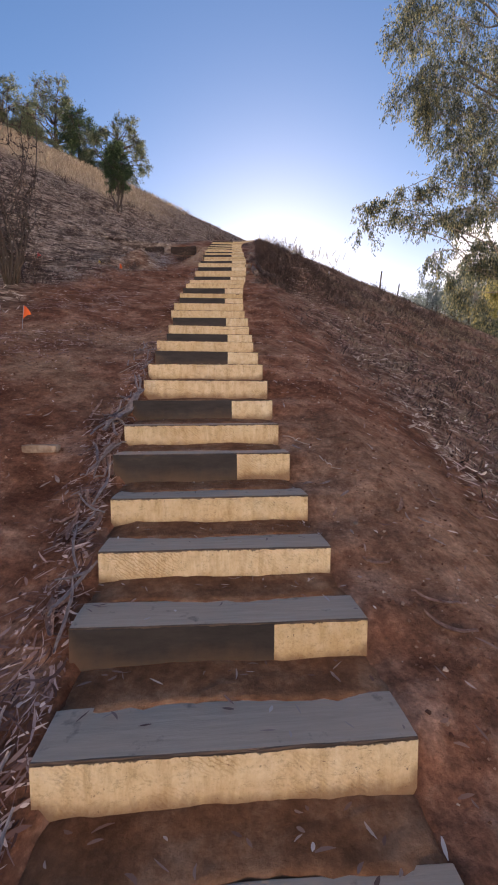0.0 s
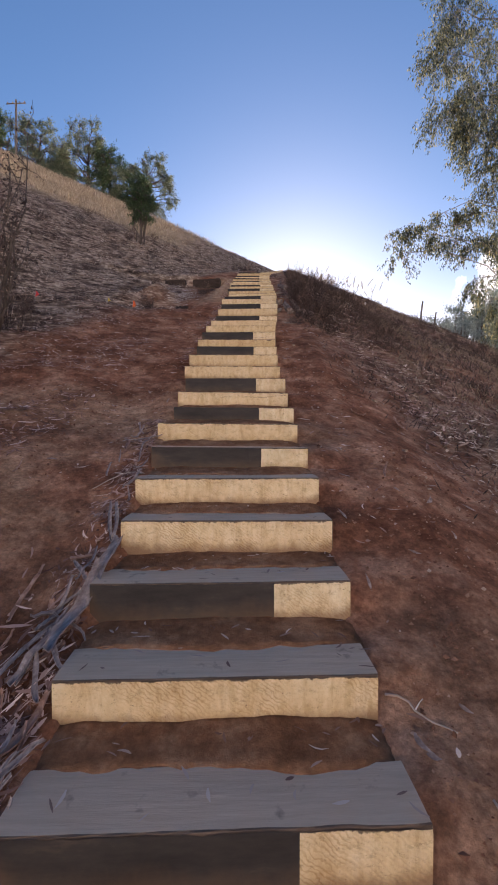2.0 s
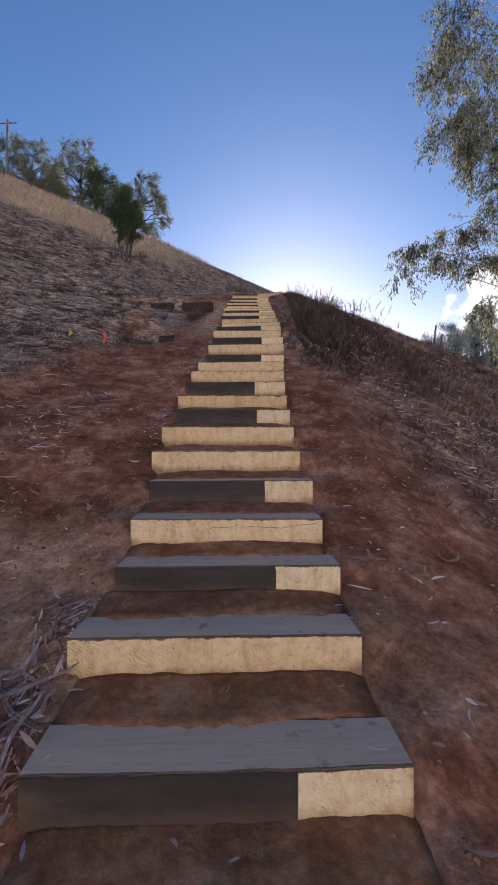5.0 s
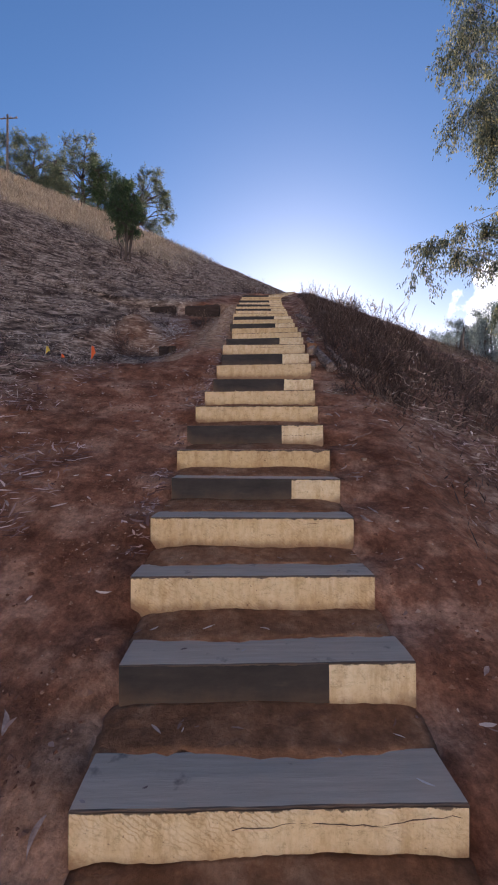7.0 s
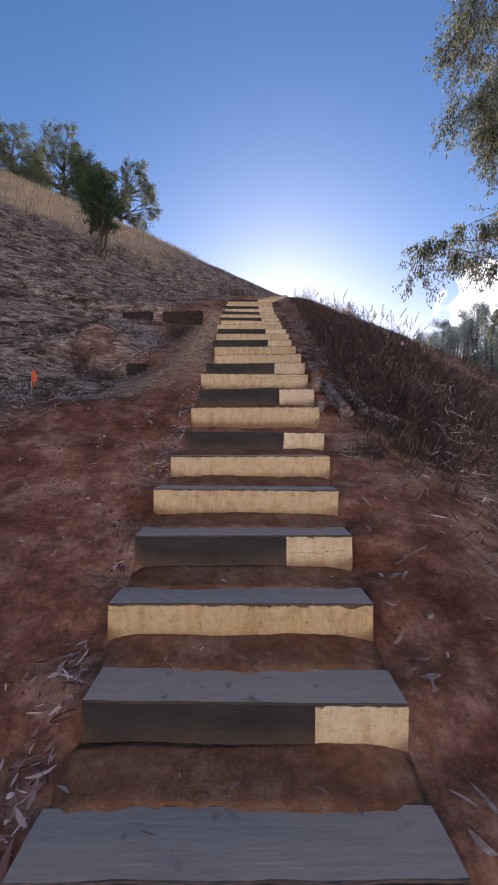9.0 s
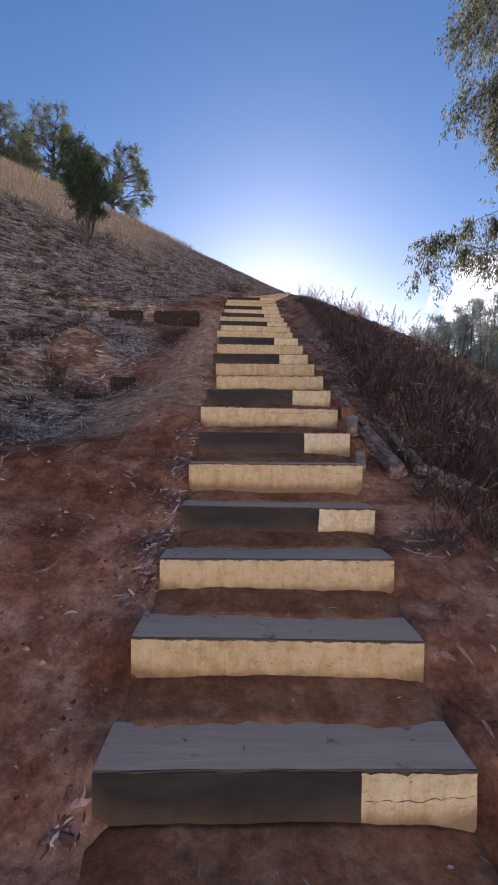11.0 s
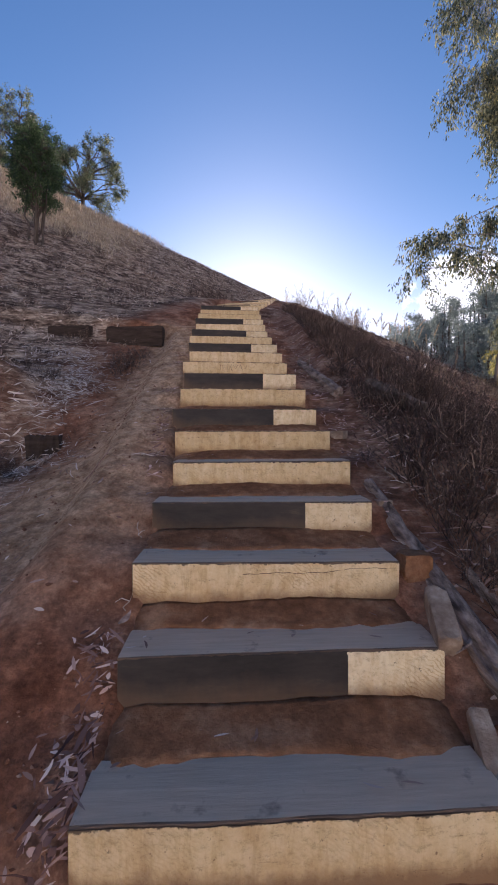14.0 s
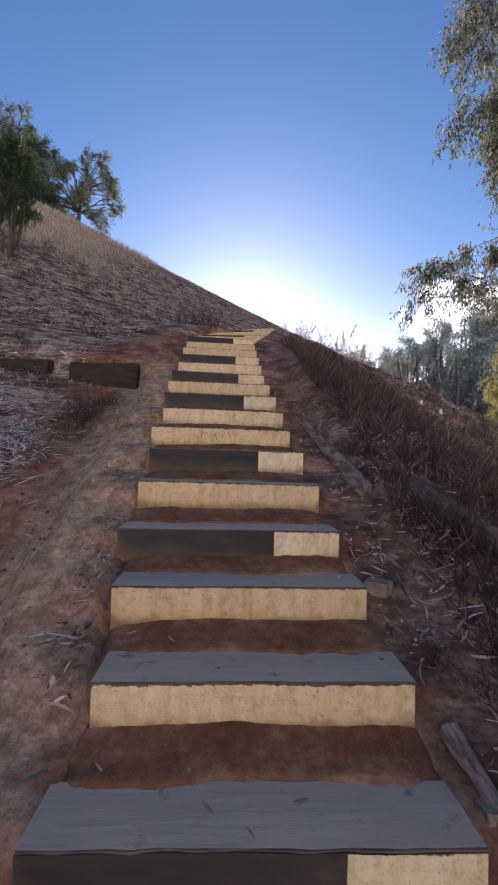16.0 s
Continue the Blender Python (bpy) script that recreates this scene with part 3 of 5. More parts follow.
step_at = []
for k in range(-5, 47):
    y, z, xr = np.interp(k, SK, SY), np.interp(k, SK, SZ), np.interp(k, SK, SX)
    jig = np.random.default_rng(100 + k)
    wide = SW + jig.uniform(-0.025, 0.03)
    yaw = float(step_yaw(y))
    m = pose(xr - wide / 2 * math.cos(radians(yaw)), y - wide / 2 * math.sin(radians(yaw)), z, jig.uniform(-0.8, 0.8), jig.uniform(-0.5, 0.5), yaw)
    step_at.append((k, m, wide))
    black = (k + 9) % 12 in BLACK
    label = "grey weathered timber step, face painted black and cream" if black else "grey weathered timber step with cream-painted face"
    if k == 31:
        label = "grey timber step, cream face scrawled with marker"
    if k in (17, 18, 21):
        label += ", chipped"
    st = thing("sleeper_step", label, "step", m, "timber stair steps")
    tm, wob, xs = timber_mesh(wide, 0.205, 0.215, 300 + k)
    part("timber", tm, st)
    split = wide * (jig.uniform(0.69, 0.715) - (0.53 if k < 3 else 0.5))
    rag = 0.0042 if k in (17, 18, 21, 26) else 0.0022
    if black:
        part("black_coat", paint_mesh("black_coat", -wide / 2 + 0.002, split + 0.004, -0.003, -0.21, wob, xs, M_BLACK, 500 + k, 0.002), st, "faded black paint")
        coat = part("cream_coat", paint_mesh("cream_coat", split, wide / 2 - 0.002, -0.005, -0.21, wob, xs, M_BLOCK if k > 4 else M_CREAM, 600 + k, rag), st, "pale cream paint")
    else:
        coat = part("cream_coat", paint_mesh("cream_coat", -wide / 2 + 0.002, wide / 2 - 0.002, -0.004, -0.21, wob, xs, M_CREAM, 600 + k, rag), st, "cream paint")
    if k in (12, 18, 24):
        x0, x1 = ((split + 0.01, wide / 2 - 0.01) if k == 18 else (-0.1, wide / 2 - 0.02))
        cx = np.linspace(x0, x1, 24)
        cz = (-0.085 if k == 18 else -0.05) + np.cumsum(jig.normal(size=24)) * 0.0032 + 0.03 * (cx - x0)
        p = [(a, -0.0045 + float(np.interp(a, xs, wob)), c) for a, c in zip(cx, cz)]
        part("crack", mesh("crack", *tube(p, list(0.0016 * jig.uniform(0.3, 1.0, 24)), 5), M_INK), coat, "dark split in the timber")
    if k == 31:
        for j in range(8):
            a0 = -0.17 + j * 0.036
            zig = [(a0 + jig.normal() * 0.008, -0.035 - 0.05 * (i % 2) + jig.normal() * 0.008) for i in range(2 + j % 3)]
            p = [(a + 0.018 * i, -0.0055 + float(np.interp(a, xs, wob)), c) for i, (a, c) in enumerate(zig)]
            part("marker_stroke", mesh("marker_stroke", *tube(p, [0.0017] * len(p), 4), M_INK), coat, "brown marker scrawl")
    ny_ = np.interp(k + 1, SK, SY)
    tagged(new("earth_tread", earth_mesh(wide + 0.12, max(ny_ - y - 0.18, 0.1), 700 + k, float(np.interp(k, (6, 12, 18, 24), (0.026, 0.042, 0.045, 0.046))))), "packed red-brown earth behind a timber step", "earth", kind="structure").matrix_world = m @ pose(0, 0.19, 0)

# ---- litter and grass ----
def scatter(count, xr, yr, rng, keep=None):
    x, y = rng.uniform(*xr, count), rng.uniform(*yr, count)
    if keep is not None:
        ok = keep(x, y) > rng.random(count)
        x, y = x[ok], y[ok]
    return x, y


def off_stairs(x, y):
    return (np.abs(x - (right_end(y) - SW / 2)) > 0.60) | (y > 17.2)


def curls(x, y, length, width, rng, lift=0.015, tilt=0.25, along=False):
    """Curled leaf or bark strips lying on the ground: three bent segments, each strip with two faces' worth of curl."""
    n = len(x)
    nrm = normal(x, y)
    a = rng.normal(size=n) * 0.75 + 1.35 if along else rng.uniform(0, 2 * math.pi, n)
    way = unit(np.stack([np.cos(a), np.sin(a), rng.normal(size=n) * tilt], -1))
    way = unit(way - nrm * (np.sum(way * nrm, -1, keepdims=True)) * 0.8)
    side = unit(np.cross(nrm, way))
    base = np.stack([x, y, height(x, y)], -1) + nrm * lift
    length, width = length.reshape(-1, 1), width.reshape(-1, 1)
    bend, curl = rng.normal(size=(n, 1)) * 0.25, rng.uniform(0.0, 0.3, (n, 1))
    rows = []
    for t, w in ((-0.5, 0.35), (-0.17, 1.0), (0.17, 0.9), (0.5, 0.15)):
        c = base + way * length * t + side * length * bend * (t * t) + nrm * length * curl * (t * t) + nrm * width * 0.3
        rows += [c + side * width * w + nrm * width * w * 0.5, c - side * width * w + nrm * width * w * 0.4]
    v = np.stack(rows, 1)
    f = np.array([(0, 1, 3, 2), (2, 3, 5, 4), (4, 5, 7, 6)])
    faces = (np.arange(n)[:, None, None] * 8 + f).reshape(-1, 4)
    return v.reshape(-1, 3), faces


def stuff(name, vf, mat, label, category):
    return tagged(new(name, mesh(name, vf[0], vf[1], mat)), label, category, kind="stuff")


def both_sets(sets):
    return join([(v, f) for v, f in sets])


rng = np.random.default_rng(21)
sets = []
# thin leaf fall over the bare earth
x, y = scatter(5200, (-3.2, 2.6), (-3, 13), rng, lambda x, y: off_stairs(x, y) * (0.25 + 0.75 * (waves(x, y, 31, 0.8) > 0.15)))
sets.append(curls(x, y, 0.02 + 0.022 * rng.exponential(1.0, len(x)).clip(0, 4), rng.uniform(0.003, 0.008, len(x)), rng))
# leaves on the treads
for k, m, wide in step_at:
    n = 34 if k < 9 else 14
    lx, ly = rng.uniform(-wide / 2, wide / 2, n), 0.34 - 0.32 * rng.random(n) ** 1.6
    v, f = curls(np.zeros(n), np.full(n, -40.0), rng.uniform(0.015, 0.06, n), rng.uniform(0.002, 0.006, n), rng, 0.006, 0.0)
    v = v.reshape(n, 8, 3) - v.reshape(n, 8, 3).mean(1, keepdims=True)
    v[..., 2] *= 0.25
    at = np.array([list(m @ Vector((a, c, 0.008 + (0.018 if c > 0.2 else 0)))) for a, c in zip(lx, ly)])
    sets.append(((v + at[:, None, :]).reshape(-1, 3), f))
stuff("leaf_litter", both_sets(sets), M_LITTER, "thin scatter of dry pale fallen leaves on bare earth", "leaf litter")

sets = []
# shed bark along the stair edge
n = 4200
y = -1.6 + 6.2 * rng.random(n) ** 1.15
u = -0.56 - np.abs(rng.normal(size=n)) * np.interp(y, (-1.6, 1.2, 3, 5.2), (0.15, 0.13, 0.10, 0.07))
ok = (waves(y * 0 + 3, y, 41, 0.35) > -0.55)
x, y = (u + right_end(y) - SW / 2)[ok], y[ok]
sets.append(curls(x, y, 0.015 + 0.03 * rng.exponential(1.0, len(x)).clip(0, 3.5), 0.0012 + 0.0022 * rng.exponential(1.0, len(x)).clip(0, 3), rng, 0.012, 0.16, True))
# leaves and twigs caught against the ends of the upper steps
y = rng.uniform(6.0, 12.5, 2600)
x = right_end(y) - SW - 0.04 - np.abs(rng.normal(size=2600)) * 0.06
ok = (waves(x * 0, y, 53, 0.25) > 0.1) & (rng.random(2600) < np.interp(y, (6, 7.6, 8.8, 9.6, 12.5), (0.35, 1.0, 1.0, 0.5, 0.3)))
sets.append(curls(x[ok], y[ok], 0.02 + 0.025 * rng.exponential(1.0, ok.sum()).clip(0, 3), 0.0015 + 0.0025 * rng.exponential(1.0, ok.sum()).clip(0, 3), rng, 0.016, 0.4, True))
# drifts of bark and leaf past the trodden strip
def past_strip(x, y):
    return x - right_end(y) - np.interp(y, (0, 3, 5, 7, 7.6, 8.4, 9), (1.3, 1.1, 1.2, 1.2, 1.05, 0.85, 0.75))


x, y = scatter(30000, (0.5, 5.5), (0.0, 10.5), rng, lambda x, y: (1 - 0.7 * ease(y, 7.6, 8.6)) * ease(past_strip(x, y), -0.1, 0.25) * np.exp(-np.clip(past_strip(x, y) - 0.2, 0, 9) / 1.3) * (0.2 + 0.8 * (waves(x, y, 33, 0.5) > -0.1)))
sets.append(curls(x, y, 0.03 + 0.05 * rng.exponential(1.0, len(x)).clip(0, 4), rng.uniform(0.003, 0.010, len(x)), rng, 0.028, 0.4))
x, y = scatter(34000, (0.5, 6.5), (0.0, 13), rng, lambda x, y: (1 - 0.85 * ease(y, 7.6, 8.6)) * ease(past_strip(x, y), -0.1, 0.2) * np.exp(-np.clip(past_strip(x, y) - 0.2, 0, 9) / 1.2) * (0.08 + 0.92 * (waves(x, y, 38, 0.22) > 0.1)))
pale = [curls(x, y, 0.045 + 0.05 * rng.exponential(1.0, len(x)).clip(0, 3), rng.uniform(0.005, 0.013, len(x)), rng, 0.05, 0.4)]
x, y = scatter(52000, (-12, -2.3), (5.5, 21), rng, lambda x, y: ground_cover(x, y) * (0.06 + 0.94 * (waves(x * 0.6, y * 1.6, 42, 0.3) > 0.25)))
pale.append(curls(x, y, 0.05 + 0.05 * rng.exponential(1.0, len(x)).clip(0, 3), rng.uniform(0.004, 0.012, len(x)), rng, 0.03, 0.3))
M_PALELITTER = simple("bleached_leaf_litter", [(0.0, (0.22, 0.13, 0.085)), (0.5, (0.42, 0.29, 0.205)), (0.85, (0.64, 0.50, 0.385)), (1.0, (0.84, 0.73, 0.61))], random_island=True)
stuff("pale_leaf_litter", both_sets(pale), M_PALELITTER, "pale curled leaves and bark chips on the slope", "leaf litter")
x, y = scatter(5000, (-3.6, -1.9), (3.5, 9.0), rng, lambda x, y: 0.7 * (waves(x, y, 34, 0.6) > 0.1))
sets.append(curls(x, y, rng.uniform(0.03, 0.13, len(x)), rng.uniform(0.003, 0.008, len(x)), rng, 0.02, 0.4))
stuff("bark_litter", both_sets(sets), M_BARKSTRIP, "drifts of curled shed bark and dead leaves", "bark litter")

sets = []
x, y = scatter(13000, (-4.6, -1.9), (8.6, 13.2), rng, lambda x, y: np.exp(-((x + 2.75) / 0.5) ** 2 - ((y - 10.95) / 0.4) ** 2) + np.exp(-((x + 2.66) / 0.3) ** 2 - ((y - 12.25) / 0.5) ** 2) + np.exp(-((x + 3.2) / 0.7) ** 2 - ((y - 9.7) / 0.4) ** 2))
sets.append(curls(x, y, rng.uniform(0.04, 0.16, len(x)), rng.uniform(0.002, 0.006, len(x)), rng, 0.03, 0.45))
x, y = scatter(17000, (-12, -2.2), (5.5, 21), rng, lambda x, y: ground_cover(x, y) * (0.2 + 0.8 * (waves(x, y, 35, 1.0) > 0.1)))
sets.append(curls(x, y, rng.uniform(0.04, 0.18, len(x)), rng.uniform(0.002, 0.006, len(x)), rng, 0.02, 0.3))
x, y = scatter(2600, (0.4, 6), (8, 17), rng, lambda x, y: ground_cover(x, y) * 0.8)
sets.append(curls(x, y, rng.uniform(0.08, 0.3, len(x)), rng.uniform(0.002, 0.005, len(x)), rng, 0.06, 0.6))
x, y = scatter(4500, (-3.6, -1.9), (10.4, 13.4), rng, lambda x, y: np.exp(-((x + 2.66) / 0.26) ** 2 - ((y - 12.2) / 0.5) ** 2) + 0.8 * np.exp(-((x + 3.05) / 0.5) ** 2 - ((y - 13.1) / 0.35) ** 2) + 0.5 * np.exp(-((x + 2.7) / 0.4) ** 2 - ((y - 11.1) / 0.25) ** 2))
M_PALETWIG = simple("bleached_twig", [(0.0, (0.30, 0.24, 0.205)), (0.5, (0.58, 0.50, 0.45)), (1.0, (0.86, 0.79, 0.74))], random_island=True)
stuff("dead_twigs", curls(x, y, rng.uniform(0.03, 0.12, len(x)), rng.uniform(0.002, 0.006, len(x)), rng, 0.035, 0.5), M_PALETWIG, "heap of bleached grey twigs beside the hollow", "twigs")
stuff("twig_litter", both_sets(sets), M_TWIG, "grey dead twigs and cut stalks on the slope", "twigs")


def turf(name, count, xr, yr, lo, hi, keep, mat, label, rng, lean=0.5, wide=0.012):
    x, y = scatter(count, xr, yr, rng, keep)
    n = len(x)
    base = np.stack([x, y, height(x, y) - 0.01], -1)
    way = np.stack([rng.normal(size=n) * lean, rng.normal(size=n) * lean - 0.1, np.ones(n)], -1)
    v, f = quads(blades(base, way, rng.uniform(lo, hi, n), rng.uniform(0.4, 1.0, n) * wide, rng))
    return stuff(name, (v, f), mat, label, "grass")


turf("cut_grass", 75000, (-13, -1.6), (4, 25), 0.03, 0.11, lambda x, y: ground_cover(x, y) * off_stairs(x, y) * (0.08 + 0.92 * (waves(x * 0.6, y * 1.5, 36, 0.5) > 0.15)), M_GREYGRASS, "short grey-brown dry cut grass on the hillside", rng, 1.4, 0.009)
turf("dry_grass", 130000, (-30, -3), (18.4, 42), 0.12, 0.34, lambda x, y: gold_cover(x, y), M_GRASS, "tall golden dry grass along the hill crest", rng, 0.45, 0.013)
turf("crest_grass", 60000, (-9, 5), (17.5, 31), 0.03, 0.09, lambda x, y: ground_cover(x, y) * 0.9, M_GREYGRASS, "short straw-coloured grass along the crest", rng, 1.0, 0.009)
turf("bank_grass", 60000, (0.2, 13), (1, 19), 0.04, 0.15, lambda x, y: ground_cover(x, y) * off_stairs(x, y) * (0.3 + 0.7 * (waves(x, y, 37, 0.6) > -0.2)), M_WEED, "matted brown dry grass on the falling bank", rng, 0.9, 0.006)


turf("dead_brush", 240000, (0.1, 3.8), (8.3, 16.2), 0.04, 0.22, lambda x, y: (x > right_end(y) + 0.26) * np.exp(-((x - right_end(y) - 0.8) / 1.2) ** 2) * (0.32 + 0.68 * (waves(x, y, 43, 0.3) > 0.05)), M_WEED, "patchy dark brown dead brush on the stair bank", rng, 0.75, 0.0034)
turf("bank_straw", 60000, (0.3, 9), (8.5, 24), 0.05, 0.2, lambda x, y: (x > right_end(y) + 0.5) * (0.1 + 0.9 * (waves(x, y, 46, 0.5) > 0.25)) * ease(x, 0.2, 2.5), M_BANKSTRAW, "thin tan dry grass on the falling bank", rng, 0.7, 0.0042)
turf("slope_straw", 45000, (0.6, 7), (0.5, 12), 0.03, 0.14, lambda x, y: ease(past_strip(x, y), 0.0, 0.5) * (0.1 + 0.9 * (waves(x, y, 52, 0.35) > 0.2)), M_BANKSTRAW, "tufts of tan dry grass among leaf litter", rng, 0.8, 0.005)
turf("dead_brush", 90000, (0.6, 7), (1.5, 17), 0.05, 0.24, lambda x, y: ease(past_strip(x, y), 0.1, 0.5) * (0.06 + 0.94 * (waves(x, y, 39, 0.4) > 0.38)), M_WEED, "thin brown dead brush on the falling slope", rng, 0.6, 0.0035)
turf("dead_brush", 60000, (-11, -2.2), (4.5, 21), 0.06, 0.26, lambda x, y: ground_cover(x, y) * (waves(x * 0.7, y * 1.2, 40, 0.4) > 0.42), M_WEED, "thin brown dead brush on the hillside", rng, 0.6, 0.004)


x, y = scatter(16000, (0.1, 4.5), (8.6, 17), rng, lambda x, y: (x > right_end(y) + 0.3) * (0.15 + 0.85 * (waves(x, y, 48, 0.4) > 0.1)))
stuff("bark_litter", curls(x, y, 0.02 + 0.03 * rng.exponential(1.0, len(x)).clip(0, 4), rng.uniform(0.002, 0.006, len(x)), rng, 0.04, 0.5), M_LITTER, "dead leaves and stalks caught in the bank's weeds", "leaf litter")
x, y = scatter(9000, (-0.6, 1.2), (9.4, 16), rng, lambda x, y: (x > right_end(y) + 0.06) * (x < right_end(y) + 0.55) * (0.25 + 0.75 * (waves(x, y, 47, 0.3) > 0)))
stuff("bark_litter", curls(x, y, 0.02 + 0.03 * rng.exponential(1.0, len(x)).clip(0, 4), rng.uniform(0.002, 0.007, len(x)), rng, 0.015, 0.3), M_BARKSTRIP, "scraps of bark and dead stalks beside the upper steps", "bark litter")


def weed_mesh(seed, tall, spread, stems, mat):
    """A dead weed: branching stems with dry leaflets and seed heads."""
    rng = np.random.default_rng(seed)
    tri = []
    for _ in range(stems):
        a, r = rng.uniform(0, 2 * math.pi), rng.uniform(0, spread * 0.35)
        p = np.array([math.cos(a) * r, math.sin(a) * r, -0.03])
        d = unit(np.array([math.cos(a) * rng.uniform(0, 0.7), math.sin(a) * rng.uniform(0, 0.7), 1.0]))
        h, seg = tall * rng.uniform(0.45, 1.0), 4
        for i in range(seg):
            q = p + d * h / seg
            w = 0.0045 * (1 - i / seg) + 0.0012
            s = unit(np.cross(d, rng.normal(size=3)))
            tri.append([p + s * w, p - s * w, q - s * w * 0.7, q + s * w * 0.7])
            for _ in range(7 if i else 3):
                t0 = p + (q - p) * rng.random()
                bd = unit(d * 0.6 + rng.normal(size=3) * 0.6)
                ln = h * rng.uniform(0.06, 0.2)
                s2 = unit(np.cross(bd, rng.normal(size=3)))
                tri.append([t0 + s2 * 0.0016, t0 - s2 * 0.0016, t0 + bd * ln - s2 * 0.0008, t0 + bd * ln + s2 * 0.0008])
                for _ in range(3):
                    lp = t0 + bd * ln * rng.uniform(0.3, 1.0)
                    tri.append(blades(lp[None], (bd + rng.normal(size=3) * 0.8)[None], [rng.uniform(0.008, 0.024)], [rng.uniform(0.0012, 0.0035)], rng)[0])
            p, d = q, unit(d + rng.normal(size=3) * 0.18)
    v, f = quads(np.array(tri))
    return mesh("weed", v, f, mat)


WEEDS = [weed_mesh(60 + i, t, s, c, M_WEED) for i, (t, s, c) in enumerate([(0.42, 0.42, 19), (0.55, 0.50, 21), (0.66, 0.56, 22), (0.34, 0.46, 18), (0.50, 0.40, 18)])]


def put_weed(x, y, scale, label, group, which=None):
    ob = new("dead_weed", WEEDS[int(rng.integers(5)) if which is None else which])
    ob.matrix_world = pose(x, y, float(height(x, y)), rng.normal() * 6, rng.normal() * 6, rng.uniform(0, 360)) @ Matrix.Scale(scale, 4)
    return tagged(ob, label, "weed", group)


def sown(count, xr, yr, keep):
    x, y = scatter(count, xr, yr, rng, keep)
    return [(float(a), float(c)) for a, c in zip(x, y)]


for x, y in sown(330, (0.1, 3.4), (8.7, 17.2), lambda x, y: (x > right_end(y) + 0.38) * np.exp(-((x - right_end(y) - 0.9) / 1.0) ** 2) * np.interp(y, (9, 12.5, 16), (1.0, 0.8, 0.45))):
    put_weed(x, y, rng.uniform(0.5, 1.0) * float(np.interp(y, (10.2, 13.5), (1.0, 0.38))) * float(np.interp(x, (0.9, 1.8), (1.0, 0.6))), "tangled dark brown dead weed on the stair bank", "dead weeds on the bank")
for x, y in sown(85, (1.3, 7), (2, 17), lambda x, y: 0.8 * (x > right_end(y) + 1.5)):
    put_weed(x, y, rng.uniform(0.45, 1.0), "dry brown weed on the falling slope", "dead weeds on the slope")
for x, y in sown(105, (-9, -2.2), (5, 21), lambda x, y: ground_cover(x, y) * 0.8):
    put_weed(x, y, rng.uniform(0.4, 0.95), "dead brown weed among cut grass on the hillside", "dead weeds on the hill")
for x, y, sc in ((-2.25, 12.9, 0.75), (-2.12, 13.0, 0.65), (-2.9, 11.2, 0.6), (-3.05, 11.3, 0.7), (-2.8, 11.05, 0.5), (-2.75, 11.2, 0.4), (-2.05, 13.25, 0.5), (-2.35, 13.1, 0.45), (-2.6, 8.9, 0.6), (-3.5, 10.2, 0.5), (-3.9, 6.6, 1.1), (-3.5, 6.4, 0.9), (-4.2, 6.9, 1.2), (-1.25, 17.6, 1.3), (-1.5, 17.8, 1.5), (-1.9, 18.2, 1.4), (-1.0, 17.6, 1.2), (-1.7, 17.7, 1.3), (-3.0, 11.1, 0.6), (-2.85, 11.0, 0.5), (-3.15, 10.95, 0.6), (-2.7, 11.05, 0.5), (-3.3, 11.2, 0.7), (-2.95, 11.2, 0.7), (-3.3, 12.0, 0.55), (-3.4, 12.05, 0.6), (-3.9, 11.1, 0.5), (0.02, 8.2, 0.32), (0.1, 8.28, 0.36), (0.18, 8.2, 0.3), (-0.06, 10.2, 0.3), (0.12, 9.3, 0.5), (0.16, 9.6, 0.6), (0.14, 10.0, 0.55), (-3.3, 11.4, 0.55), (-3.5, 11.5, 0.5), (-2.2, 12.7, 0.55)):
    put_weed(x, y, sc, "upright dark dead weed beside the dirt path", "dead weeds by the path")


def stalk_mesh(seed, tall):
    rng = np.random.default_rng(seed)
    p = bent((0, 0, -0.05), (rng.normal() * 0.16, rng.normal() * 0.1, tall), 0.0, rng, 6, 0.02)
    stem = tube(p, np.linspace(0.004, 0.0015, 6), 4)
    head = []
    for i in range(46):
        b0 = p[-2] + (p[-1] - p[-2]) * rng.uniform(-0.6, 1.0)
        head.append(blades(b0[None], (p[-1] - p[-2] + rng.normal(size=3) * 0.06)[None], [0.05], [0.006], rng)[0])
    return mesh("stem", stem[0], stem[1], M_GRASS), mesh("seed_head", *quads(np.array(head)), M_GRASS)


STALKS = [stalk_mesh(80 + i, t) for i, t in enumerate((0.4, 0.55, 0.7, 0.5))]
for i in range(24):
    x, y = rng.uniform(0.7, 3.6), rng.uniform(16.0, 17.3)
    g = thing("grass_stalk", "tall pale grass stalk with a seed head on the crest", "grass", pose(x, y, float(height(x, y)), rng.normal() * 8, 4 + rng.normal() * 9, rng.uniform(-40, 40)), "grass stalks on the crest")
    a, c = STALKS[i % 4]
    part("stem", a, g)
    part("seed_head", c, g)

PALE = weed_mesh(91, 0.5, 0.4, 14, M_GRASS)
for i in range(12):
    x, y = rng.uniform(0.35, 1.9), rng.uniform(16.4, 17.1)
    ob = new("dry_weed", PALE)
    ob.matrix_world = pose(x, y, float(height(x, y)), 0, 0, rng.uniform(0, 360)) @ Matrix.Scale(rng.uniform(0.6, 1.0), 4)
    tagged(ob, "pale dry weed with seed heads on the crest", "weed", "pale weeds on the crest")


